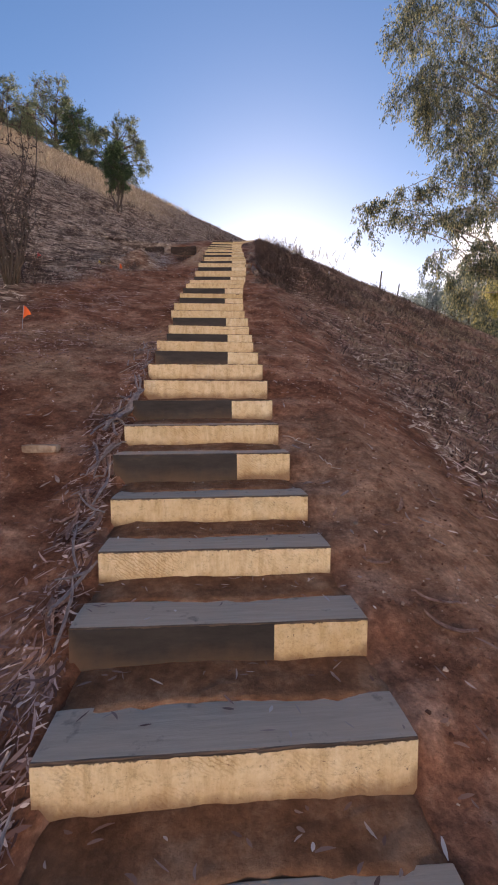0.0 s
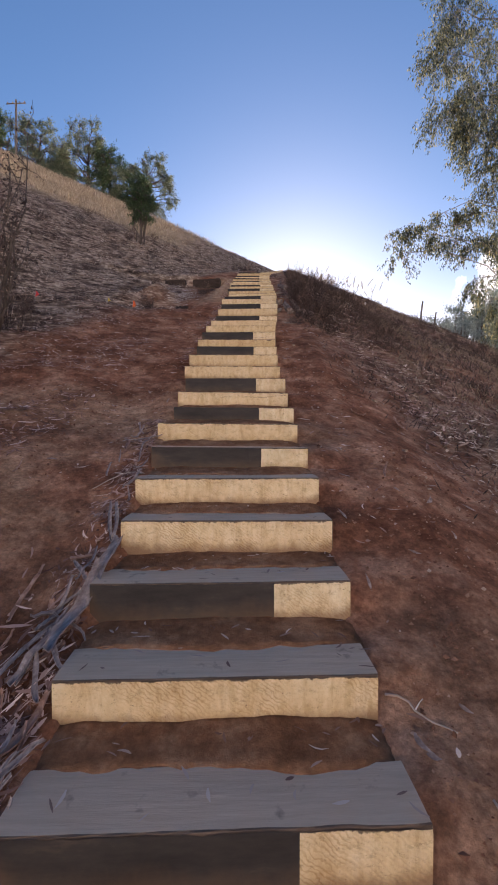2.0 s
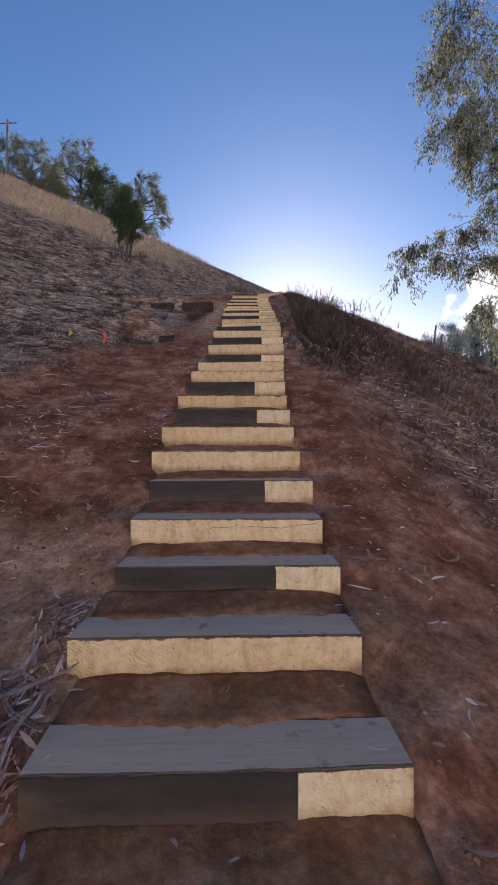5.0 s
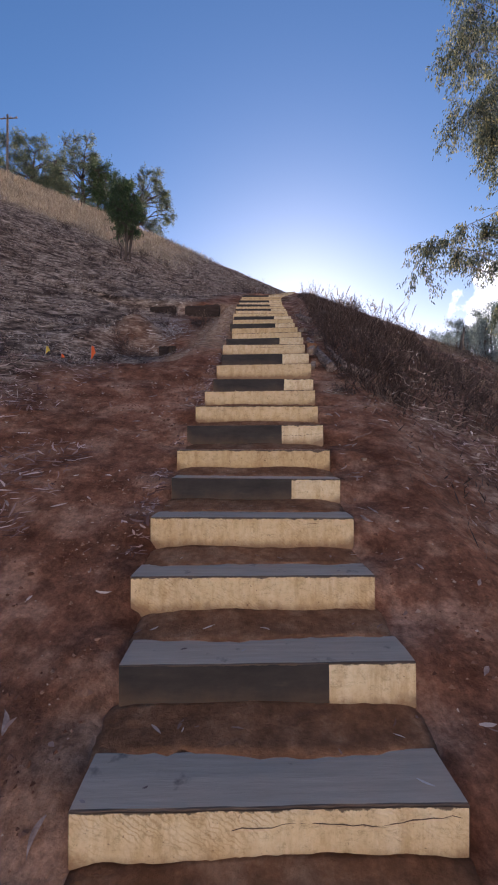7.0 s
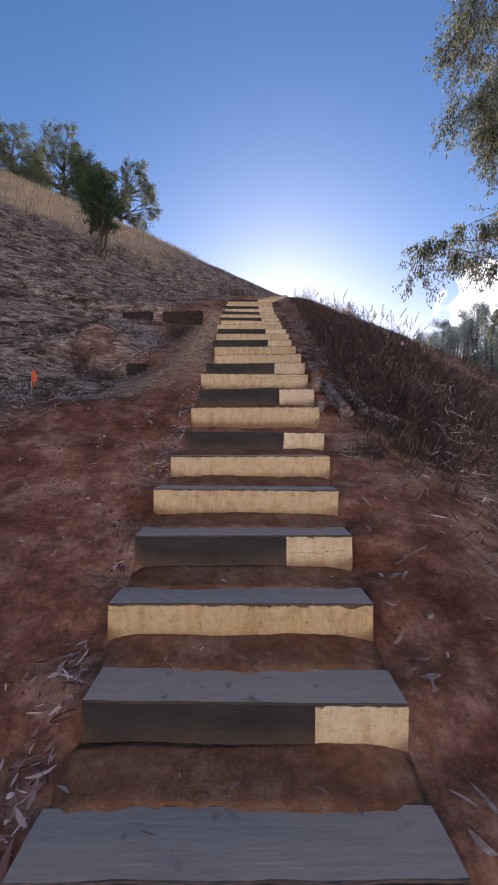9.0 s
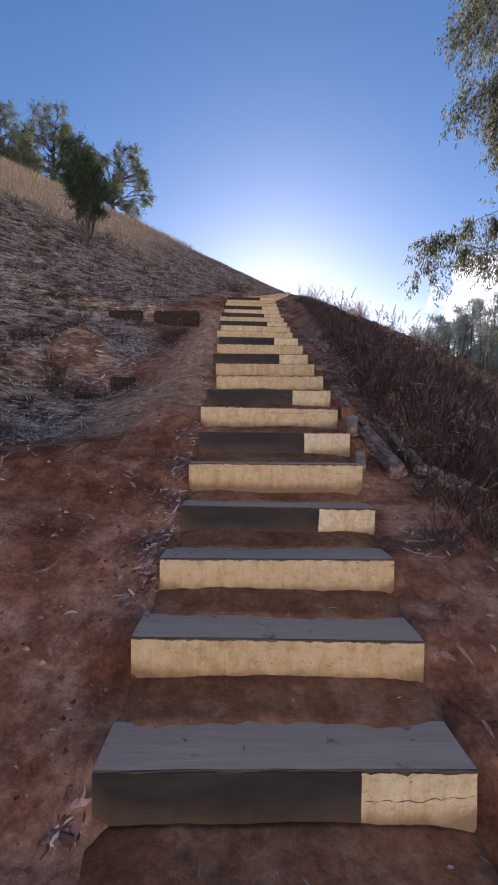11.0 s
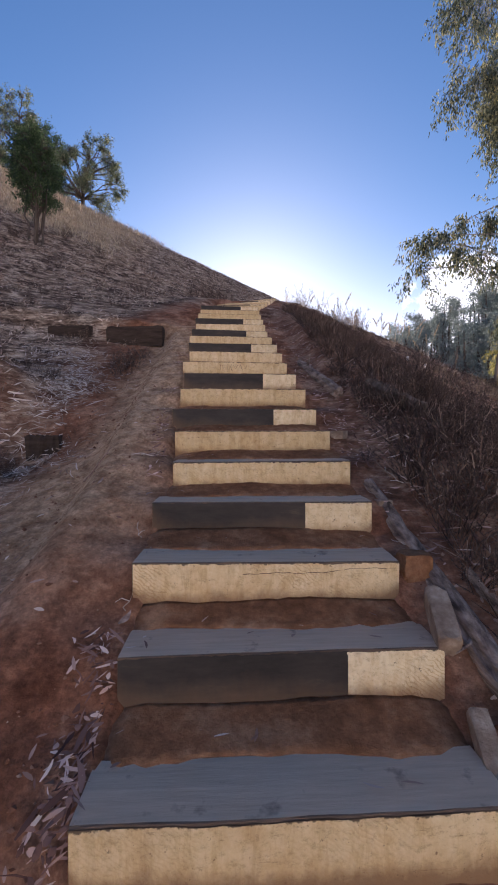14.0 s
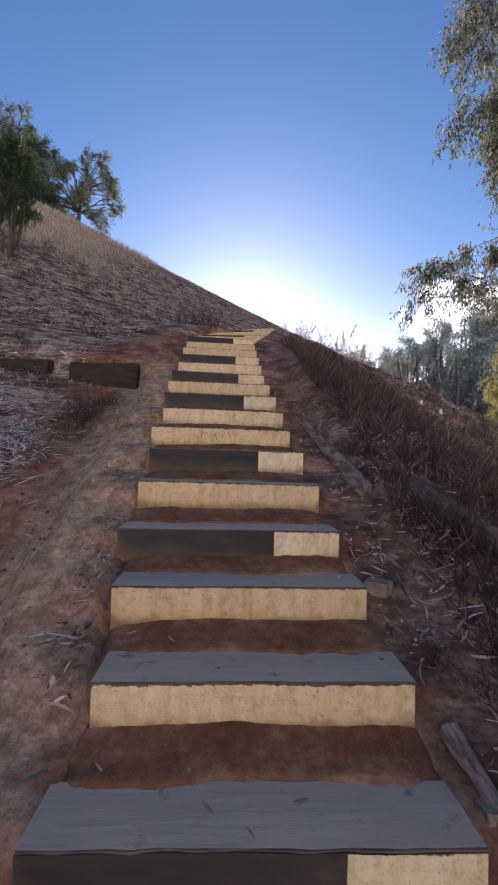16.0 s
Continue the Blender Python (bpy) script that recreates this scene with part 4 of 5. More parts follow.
def bark_strip(x, y, length, width, turn, seed, mat=None, lift=0.012):
    rng = np.random.default_rng(seed)
    n, k, vs = 14, 5, []
    for i in range(n):
        t = i / (n - 1) - 0.5
        w = width * (1 - 1.6 * t * t) * rng.uniform(0.8, 1.1)
        cx, bend = t * length, 0.05 * length * math.sin(t * 4 + seed)
        ax, ay = math.cos(turn) * cx - math.sin(turn) * bend, math.sin(turn) * cx + math.cos(turn) * bend
        gz = float(height(x + ax, y + ay)) + lift + 0.03 * t * t * 4 * rng.uniform(0.4, 1.0)
        for j in range(k):
            u = j / (k - 1) - 0.5
            vs.append((x + ax - math.sin(turn) * u * w, y + ay + math.cos(turn) * u * w, gz + abs(u) * w * 0.9))
    m = len(vs)
    vs += [(a, c, d - 0.004) for a, c, d in vs]
    fs = [(i * k + j, (i + 1) * k + j, (i + 1) * k + j + 1, i * k + j + 1) for i in range(n - 1) for j in range(k - 1)]
    fs += [tuple(q + m for q in f[::-1]) for f in fs]
    rim = [j for j in range(k)] + [i * k + k - 1 for i in range(1, n)] + [(n - 1) * k + j for j in range(k - 2, -1, -1)] + [i * k for i in range(n - 2, 0, -1)]
    fs += [(p, p + m, q + m, q) for p, q in zip(rim, rim[1:] + rim[:1])]
    return tagged(new("bark_strip", mesh("bark_strip", vs, fs, mat or M_SLAB, True)), "curled grey-brown strip of shed bark on the earth", "bark", "shed bark strips")


for i in range(40):
    y = float(rng.uniform(-0.6, 4.2))
    x = float(right_end(y)) - SW - 0.07 - abs(float(rng.normal())) * 0.14
    bark_strip(x, y, float(rng.uniform(0.09, 0.28)), float(rng.uniform(0.012, 0.034)), float(rng.normal() * 0.5 + 1.5), 200 + i)
# long peeled ribbons beside the lower steps
bark_strip(-0.985, 2.86, 0.62, 0.060, 1.64, 198, M_RIBBON, 0.045)
bark_strip(-1.03, 2.72, 0.50, 0.040, 1.45, 199, M_RIBBON, 0.035)
bark_strip(-1.09, 2.66, 0.42, 0.022, 1.25, 197, M_RIBBON, 0.02)
for i in range(46):
    y = float(rng.uniform(-0.6, 4.4))
    x = float(right_end(y)) - SW - 0.05 - abs(float(rng.normal())) * 0.10
    bark_strip(x, y, float(rng.uniform(0.10, 0.32)), float(rng.uniform(0.010, 0.022)), float(rng.normal() * 0.45 + 1.6), 400 + i, M_RIBBON, 0.03)
for i in range(120):
    y = float(rng.uniform(0.8, 9.0))
    x = float(right_end(y)) + (float(rng.uniform(0.15, 1.2)) if i < 12 else float(rng.normal() * 0.35 + np.interp(y, (0, 5, 9), (1.9, 1.5, 1.1))))
    bark_strip(x, y, float(rng.uniform(0.07, 0.22)), float(rng.uniform(0.012, 0.030)), float(rng.uniform(0, 3.1)), 240 + i)
for i in range(18):
    y = float(rng.uniform(1.2, 12.0))
    x = float(right_end(y)) - SW - float(rng.uniform(0.1, 1.5))
    bark_strip(x, y, float(rng.uniform(0.06, 0.2)), float(rng.uniform(0.008, 0.02)), float(rng.uniform(0, 3.1)), 270 + i)

def fallen_leaf(x, y, length, width, turn, seed, on=None):
    """A dry gum leaf: a long curved blade, cupped and thick enough to cast a shade."""
    rng = np.random.default_rng(seed)
    n, vs = 9, []
    sickle, cup = rng.uniform(-0.16, 0.16), rng.uniform(0.1, 0.5)
    for i in range(n):
        t = i / (n - 1)
        w = width * (math.sin(math.pi * min(1, t * 1.06 + 0.02)) ** 0.8) * (1.15 - 0.5 * t) + 0.0008
        cx, cy = (t - 0.5) * length, sickle * length * (4 * t * (1 - t))
        up = 0.10 * length * cup * (2 * t - 1) ** 2
        for u in (-0.5, 0.0, 0.5):
            a, c = cx, cy + u * w
            vs.append((math.cos(turn) * a - math.sin(turn) * c, math.sin(turn) * a + math.cos(turn) * c, up + abs(u) * w * cup))
    nrm = normal(np.array([x]), np.array([y]))[0] if on is None else np.array((0, 0, 1.0))
    z = float(height(x, y)) if on is None else on
    vs = [(a, c, d + 0.012 - (a * nrm[0] + c * nrm[1]) / nrm[2]) for a, c, d in vs]
    m = len(vs)
    vs += [(a, c, d - 0.0015) for a, c, d in vs]
    fs = [(i * 3 + j, (i + 1) * 3 + j, (i + 1) * 3 + j + 1, i * 3 + j + 1) for i in range(n - 1) for j in range(2)]
    fs += [tuple(q + m for q in f[::-1]) for f in fs]
    ob = new("fallen_leaf", mesh("fallen_leaf", vs, fs, M_DRYLEAF, True))
    ob.location = (x, y, z)
    return tagged(ob, "bleached dry gum leaf curled on the bare earth", "leaf", "fallen gum leaves")


def fallen_stick(ax, ay, cx, cy, r, seed):
    rng = np.random.default_rng(seed)
    t = np.linspace(0, 1, 8)
    px, py = ax + (cx - ax) * t + rng.normal(size=8) * 0.008, ay + (cy - ay) * t + rng.normal(size=8) * 0.008
    pz = height(px, py) + 0.012 + 0.01 * np.sin(t * 5 + seed)
    r = r * 0.75
    pieces = [tube(np.stack([px, py, pz], -1), np.linspace(r, r * 0.5, 8), 6)]
    k = int(rng.integers(3, 6))
    e = np.array([px[k], py[k], pz[k]]) + np.array([rng.normal() * 0.05, rng.normal() * 0.05, 0.01])
    pieces.append(tube(bent((px[k], py[k], pz[k]), e, 0.01, rng, 3, 0.05), (r * 0.6, r * 0.4, r * 0.25), 5))
    return tagged(new("fallen_stick", mesh("fallen_stick", *join(pieces), M_TWIG, True)), "thin bleached dead stick lying on the earth", "stick", "fallen sticks")


for i, (x, y, ln, w, turn) in enumerate(((0.23, 2.45, 0.10, 0.030, -1.0), (0.27, 2.10, 0.10, 0.040, 0.4), (0.46, 3.24, 0.07, 0.020, -0.4), (0.24, 4.21, 0.08, 0.018, 2.0), (0.40, 2.56, 0.06, 0.018, -0.7),
                                         (-0.69, 1.81, 0.09, 0.022, 2.1), (-1.01, 1.93, 0.16, 0.030, 0.2), (-1.75, 7.43, 0.11, 0.022, 0.1), (-1.48, 8.32, 0.09, 0.016, 1.4), (-1.64, 7.30, 0.07, 0.014, 0.2),
                                         (-2.23, 8.72, 0.09, 0.020, -0.4), (-0.05, 6.37, 0.13, 0.022, 2.0), (0.47, 7.28, 0.12, 0.026, 2.0), (-1.31, 8.37, 0.12, 0.030, 1.5), (-1.36, 8.20, 0.13, 0.034, 1.1),
                                         (-1.38, 7.86, 0.13, 0.032, 1.2), (-1.30, 7.80, 0.15, 0.034, 2.2), (-1.45, 7.98, 0.10, 0.026, 1.6), (-1.60, 10.0, 0.09, 0.022, 1.4), (-1.31, 9.90, 0.07, 0.02, 0.9), (-1.44, 12.04, 0.12, 0.03, -0.5), (-1.27, 9.23, 0.12, 0.03, 1.3))):
    fallen_leaf(x, y, ln * 0.75, w * 0.7, turn, 900 + i)
lrng = np.random.default_rng(61)
for i in range(120):
    y = float(lrng.uniform(0.4, 9.5))
    side = i % 5 < 3
    x = float(right_end(y)) + (float(lrng.uniform(0.08, 1.2)) if side else -SW - float(lrng.uniform(0.08, 1.3)))
    fallen_leaf(x, y, float(lrng.uniform(0.04, 0.10)), float(lrng.uniform(0.010, 0.022)), float(lrng.uniform(0, 6.28)), 940 + i)
for i, (ax, ay, cx, cy, r) in enumerate(((0.15, 2.59, 0.36, 2.50, 0.006), (0.36, 2.32, 0.48, 2.22, 0.005), (-1.45, 10.28, -1.34, 10.40, 0.006), (-1.30, 8.02, -1.46, 7.80, 0.004), (-1.24, 8.05, -1.30, 7.84, 0.003), (-1.25, 9.42, -1.28, 9.26, 0.004), (-1.34, 9.72, -1.30, 9.62, 0.004), (0.02, 10.15, 0.12, 9.95, 0.006),
                                         (-0.10, 8.22, 0.16, 8.30, 0.006), (-0.12, 8.15, 0.10, 8.12, 0.005), (0.20, 9.0, 0.55, 8.9, 0.007), (0.45, 8.45, 0.75, 8.25, 0.005), (-1.05, 3.72, -1.30, 3.60, 0.006))):
    fallen_stick(ax, ay, cx, cy, r, 980 + i)

# crumbs and clods of earth
x, y = scatter(60000, (-3.4, 2.4), (-1.5, 13.5), rng, lambda x, y: off_stairs(x, y) * (1 - 0.8 * ground_cover(x, y)) * (1 - 0.8 * path_cover(x, y)) * (0.15 + 0.85 * (waves(x, y, 51, 0.5) > -0.1)))
n = len(x)
size = 0.003 + 0.0036 * rng.exponential(1.0, n).clip(0, 3.0)
oct_v = np.array([(1, 0, 0), (-1, 0, 0), (0, 1, 0), (0, -1, 0), (0, 0, 0.8), (0, 0, -0.6)])
oct_f = np.array([(0, 2, 4), (2, 1, 4), (1, 3, 4), (3, 0, 4), (2, 0, 5), (1, 2, 5), (3, 1, 5), (0, 3, 5)])
v = oct_v[None] * size[:, None, None] * rng.uniform(0.6, 1.3, (n, 6, 1)) + rng.normal(size=(n, 6, 3)) * size[:, None, None] * 0.15
v = v + np.stack([x, y, height(x, y) + size * 0.3], -1)[:, None, :]
me = mesh("earth_clods", v.reshape(-1, 3), (np.arange(n)[:, None, None] * 6 + oct_f).reshape(-1, 3), M_CLOD)
tagged(new("earth_clods", me), "loose crumbs and clods of red-brown earth", "earth", kind="stuff")

# ---- logs, beams and rocks ----
def log(name, label, a, c, r0, r1, seed, mat, stubs=2):
    rng = np.random.default_rng(seed)
    a, c = np.array(a, float), np.array(c, float)
    p = bent(a, c, 0.0, rng, 22, 0.003)
    v, f = tube(p, np.linspace(r0, r1, 22) * rng.uniform(0.88, 1.08, 22), 28)
    grain = np.convolve(rng.uniform(0.72, 1.12, 30), (0.25, 0.5, 0.25), "valid")
    grain[::7] *= 0.68
    v = [p[i // 28] + (q - p[i // 28]) * grain[(i + i // 140) % 28] for i, q in enumerate(v)]
    pieces = [(v, f)]
    for _ in range(stubs):
        i = int(rng.integers(4, 18))
        d = unit(rng.normal(size=3) + np.array([0, 0, 1.0]))
        pieces.append(tube(bent(p[i], p[i] + d * rng.uniform(0.08, 0.2), 0, rng, 3), (r0 * 0.35, r0 * 0.25, r0 * 0.12), 6))
    v, f = join(pieces)
    v = [np.asarray(q) + np.array(noise.noise_vector(Vector(q) * 14 + Vector((seed, 0, 0)))) * 0.007 + np.array(noise.noise_vector(Vector(q) * 45)) * 0.003 for q in v]
    me = mesh(name, v, f, mat, False)
    return tagged(new(name, me), label, "log")


def g_at(x, y, up=0.0):
    return (x, y, float(height(x, y)) + up)


log("fallen_log", "grey split fallen log along the stair edge", g_at(-0.11, 10.02, 0.03), g_at(0.035, 8.68, 0.06), 0.030, 0.066, 5, M_LOG, 1)
log("fallen_log", "thin grey split branch along the stair edge", g_at(0.08, 9.35, 0.04), g_at(0.22, 8.75, 0.04), 0.018, 0.032, 15, M_LOG, 1)
log("fallen_log", "grey weathered log lying beside upper steps", g_at(-0.14, 12.3, 0.04), g_at(0.02, 11.2, 0.05), 0.035, 0.055, 6, M_LOG)
log("fallen_log", "grey log half hidden in dead weeds", g_at(0.21, 10.98, 0.05), g_at(0.42, 10.48, 0.03), 0.075, 0.065, 7, M_TRUNK, 0)
log("fallen_log", "short dark log among weeds beside the stairs", g_at(0.18, 8.75, 0.04), g_at(0.42, 8.6, 0.03), 0.06, 0.06, 8, M_LOG, 0)


def beam(a, c, z, tall, deep, seed, label):
    rng = np.random.default_rng(seed)
    a, c = np.array(a), np.array(c)
    n = 12
    d = unit(c - a)
    s = np.array([-d[1], d[0]])
    prof = ((0, 0), (0.0, 0.85), (0.08, 1.0), (0.92, 1.0), (1.0, 0.88), (1.0, 0.0))
    vs = []
    for i in range(n):
        p = a + (c - a) * i / (n - 1)
        for u, w in prof:
            q = p + s * (u - 0.5) * deep + rng.normal(size=2) * 0.006
            vs.append((q[0], q[1], z - tall + w * tall + rng.normal() * 0.006))
    k = len(prof)
    fs = [(i * k + j, (i + 1) * k + j, (i + 1) * k + j + 1, i * k + j + 1) for i in range(n - 1) for j in range(k - 1)]
    fs += [tuple(range(k)), tuple((n - 1) * k + j for j in range(k))[::-1]]
    return tagged(new("retaining_beam", mesh("retaining_beam", vs, fs, M_OLDBEAM)), label, "beam", "old beams across the slope")


beam((-3.62, 14.10), (-3.0, 14.0), 6.84, 0.30, 0.14, 1, "dark rotten timber beam holding the slope")
beam((-2.72, 13.97), (-1.90, 13.85), 6.80, 0.30, 0.14, 2, "dark timber beam at the end of the dirt path")
beam((-2.66, 11.38), (-2.36, 11.34), 5.21, 0.22, 0.06, 3, "short dark timber slab edging the hollow")



def rock(x, y, z, sx, sy, sz, rz, seed, label, rx=0.0, mat=None):
    bm = bmesh.new()
    bmesh.ops.create_icosphere(bm, subdivisions=3, radius=1.0)
    for v in bm.verts:
        n3 = noise.noise_vector(v.co * 1.6 + Vector((seed, 0, 0)))
        v.co += n3 * 0.28 + noise.noise_vector(v.co * 5 + Vector((seed, 3, 0))) * 0.06
        for i in range(3):
            v.co[i] = max(-0.62, min(0.62, v.co[i])) * 1.3
        v.co = Vector((v.co.x * sx, v.co.y * sy, v.co.z * sz))
    me = bpy.data.meshes.new("rock")
    bm.to_mesh(me)
    bm.free()
    me.materials.append(mat or M_STONE)
    ob = new("rock", me)
    ob.matrix_world = pose(x, y, z, rx, 0, rz)
    return tagged(ob, label, "rock")


rock(-0.12, 9.40, 4.67, 0.075, 0.06, 0.075, 8, 1, "squarish brown clay block wedged beside a timber step", 0, M_TREAD)
rock(-0.145, 9.11, 4.58, 0.045, 0.15, 0.05, -14, 2, "long pale weathered rock lying beside a timber step", 22)
rock(-0.15, 10.52, 5.22, 0.05, 0.06, 0.035, 50, 3, "small pale rock beside the stairs")
rock(-0.155, 8.82, 4.335, 0.035, 0.13, 0.032, -12, 14, "pale rock beside a chipped step", 27)
rock(-0.10, 9.85, 4.86, 0.05, 0.07, 0.03, 10, 4, "flat pale rock at the end of a step")
rock(-1.42, 2.31, float(height(-1.42, 2.31)) + 0.02, 0.13, 0.05, 0.03, 4, 5, "flat pale brown slab of stone in the earth")
for i in range(9):
    x, y = rng.uniform(0.2, 1.3), rng.uniform(1.5, 8.5)
    w = rng.uniform(0.012, 0.03)
    rock(x + right_end(y), y, float(height(x + right_end(y), y)) + w * 0.2, w, w * rng.uniform(0.6, 1.3), w * 0.6, rng.uniform(0, 180), 30 + i, "small stone half sunk in the earth")


def scrap(x, y, up, seed):
    """A white scrap, folded once, held upright by the stalks round it."""
    rng = np.random.default_rng(seed)
    vs = []
    for side in (0.0, 0.002):
        for i in range(5):
            t = i / 4
            w = 0.028 * (1 - 0.5 * abs(t - 0.4)) * rng.uniform(0.85, 1.1)
            vs += [(-w, 0.02 * t + side, 0.09 * t), (0.0, 0.02 * t - 0.012 + side, 0.09 * t + 0.004), (w, 0.02 * t + side, 0.09 * t)]
    fs = [(o + i * 3 + j, o + i * 3 + j + 1, o + i * 3 + j + 4, o + i * 3 + j + 3) for o in (0, 15) for i in range(4) for j in range(2)]
    ob = new("paper_scrap", mesh("paper_scrap", vs, fs, M_PAPER))
    ob.matrix_world = pose(x, y, float(height(x, y)) + up, 0, rng.uniform(-15, 15), rng.uniform(-30, 30))
    return tagged(ob, "small white scrap caught in the bank's dead weeds", "scrap", "white scraps on the bank")


scrap(2.46, 15.6, 0.02, 1)
scrap(2.83, 15.66, 0.02, 2)


# ---- marker flags ----
def flag(x, y, mat, colour, size, tall, turn):
    ob = thing("marker_flag", colour + " vinyl marker flag on a thin wire", "flag", pose(x, y, float(height(x, y)), 3, 4, turn), "survey flags")
    part("wire", mesh("wire", *tube([(0, 0, -0.05), (0, 0, tall * 0.5), (0.004, 0, tall)], (0.003, 0.003, 0.003), 6), M_WIRE), ob, "thin steel wire")
    n, vs, fs = 8, [], []
    for side in (0.0, 0.0015):
        for i in range(n):
            t = i / (n - 1)
            hgt = size * (1 - 0.9 * t)
            dy = 0.015 * math.sin(t * 5) + side
            vs += [(t * size * 0.5, dy, tall - 0.55 * size * t * t), (t * size * 0.42, dy, tall - 0.5 * size * t * t - hgt)]
    for o in (0, 2 * n):
        fs += [(o + 2 * i, o + 2 * i + 1, o + 2 * i + 3, o + 2 * i + 2) for i in range(n - 1)]
    part("pennant", mesh("pennant", vs, fs, mat), ob, colour + " vinyl pennant")


flag(-2.76, 4.62, M_ORANGE, "bright orange", 0.17, 0.27, 35)
flag(-3.16, 9.66, M_ORANGE, "bright orange", 0.20, 0.33, -20)
flag(-3.57, 9.6, M_ORANGE, "bright orange", 0.10, 0.17, 60)
flag(-3.36, 8.85, M_YELLOW, "dull yellow", 0.11, 0.14, 20)
flag(-4.2, 7.9, M_RED, "faded red", 0.12, 0.2, 30)


# ---- trees ----
def sprays(centre, radius, count, leaf, wide, droop, rng, per=14, squash=0.8):
    """Leaves hung in loose sprays inside an uneven clump."""
    out, sticks = [], []
    hubs = unit(rng.normal(size=(max(3, count // 9), 3))) * radius * rng.random((max(3, count // 9), 1)) ** 0.4
    for k in range(count):
        d = hubs[k % len(hubs)] + rng.normal(size=3) * radius * 0.15
        d[2] *= squash
        p = np.asarray(centre) + d
        axis = unit(unit(d + 1e-6) * 0.7 + rng.normal(size=3) * 0.5 + np.array([0, 0, -droop]))
        ln = leaf * rng.uniform(2.5, 5.0) * (1 + 0.5 * (droop > 1))
        t = rng.random(per)[:, None]
        base = p + axis * ln * t + rng.normal(size=(per, 3)) * leaf * 0.35
        way = axis * 0.6 + rng.normal(size=(per, 3)) * 0.65 + np.array([0, 0, -droop])
        out.append(blades(base, way, leaf * rng.uniform(0.6, 1.2, per), wide * rng.uniform(0.6, 1.1, per), rng))
        sticks.append((np.asarray(centre) * 0.5 + p * 0.5, p + axis * ln * 0.6))
    return np.concatenate(out), sticks


def tree(name, label, base, trunk, limbs, clumps, leaf, wide, droop, bark, foliage, seed, per=14, dense=1.0, stick=0.012):
    """trunk: points and radii; limbs: clump numbers reached from a height on the trunk; clumps: (x, y, z, radius, sprays)."""
    rng = np.random.default_rng(seed)
    ob = thing(name, label, "tree", pose(*base))
    pts, rad = trunk
    pts = np.asarray(pts, float)
    part("trunk", mesh("trunk", *tube(pts, rad, 9), bark, True), ob)
    wood, crown = [], []
    for cx, cy, cz, cr, cn in clumps:
        c = np.array([cx, cy, cz], float)
        want = c[2] - 0.45 * np.linalg.norm(c[:2] - pts[-1][:2]) - 0.3
        i = int(np.argmin(np.abs(pts[:, 2] - np.clip(want, pts[1][2], pts[-1][2]))))
        r = max(min(rad[i] * 0.45, 0.035 + 0.045 * cr), stick * 1.5)
        p = bent(pts[i], c, 0.12 * np.linalg.norm(c - pts[i]), rng, 6, 0.03)
        wood.append(tube(p, np.linspace(r, stick, 6), 6))
        lv, sticks = sprays(c, cr, int(cn * dense), leaf, wide, droop, rng, per)
        crown.append(lv)
        for a, e in sticks[::3]:
            wood.append(tube(bent(c + (a - c) * 0.3, e, 0, rng, 3, 0.05), (stick * 0.6, stick * 0.45, stick * 0.25), 4))
    part("branchwork", mesh("branchwork", *join(wood), bark, True), ob)
    part("crown", mesh("crown", *quads(np.concatenate(crown)), foliage), ob)
    return ob


def round_clumps(rng, n, wide, low, high, radius, count, lean=0.0):
    out = []
    for i in range(n):
        t = (i + rng.random()) / n
        a = i * 2.4 + rng.normal() * 0.4
        z = low + (high - low) * t
        r = wide * math.sqrt(max(0.05, 1 - (2 * t - 0.85) ** 2 / 1.5)) * rng.uniform(0.45, 1.0)
        out.append((math.cos(a) * r + lean * t, math.sin(a) * r, z, radius * rng.uniform(0.7, 1.25), count))
    return out


# great gum tree that overhangs from the valley side
gb = (18.5, 26.5, float(height(18.5, 26.5)) - 0.3)
GUM = ((8.4, 24.2, 22.3, 1.9, 95), (10.0, 25.0, 20.6, 2.0, 110), (8.3, 24.2, 19.3, 1.3, 70), (9.6, 24.4, 18.0, 1.3, 70), (11.2, 25.0, 18.4, 1.9, 100), (10.9, 24.6, 16.2, 1.2, 60), (12.3, 25.0, 15.6, 1.5, 80),
       (6.5, 23.9, 12.7, 0.6, 24), (6.2, 23.9, 11.7, 0.45, 16), (7.2, 24.0, 13.1, 0.6, 24), (8.1, 24.1, 12.8, 0.7, 26), (8.6, 24.3, 14.0, 0.8, 34), (9.4, 24.4, 12.6, 0.8, 34), (10.0, 24.6, 14.0, 0.9, 40), (10.8, 24.8, 12.4, 1.0, 48), (10.4, 24.7, 10.6, 0.8, 34), (11.4, 25.0, 9.6, 0.8, 34),
       (12.2, 25.2, 13.2, 1.3, 66), (12.9, 25.4, 11.0, 1.3, 66), (13.2, 25.5, 8.6, 1.3, 66), (14.2, 25.6, 17.5, 2.0, 100), (13.0, 25.8, 20.8, 2.1, 110), (11.2, 25.6, 24.0, 2.1, 100), (9.0, 25.0, 25.3, 1.8, 80), (15.0, 26.2, 23.6, 2.4, 110),
       (14.8, 26.0, 13.6, 1.9, 90), (15.0, 26.0, 10.0, 1.7, 80), (16.2, 26.4, 19.0, 2.3, 100), (17.5, 26.8, 15.0, 2.2, 90), (14.6, 25.8, 6.9, 1.3, 60), (18.5, 27.0, 24.0, 2.8, 100), (20.5, 27.5, 19.0, 2.6, 80))
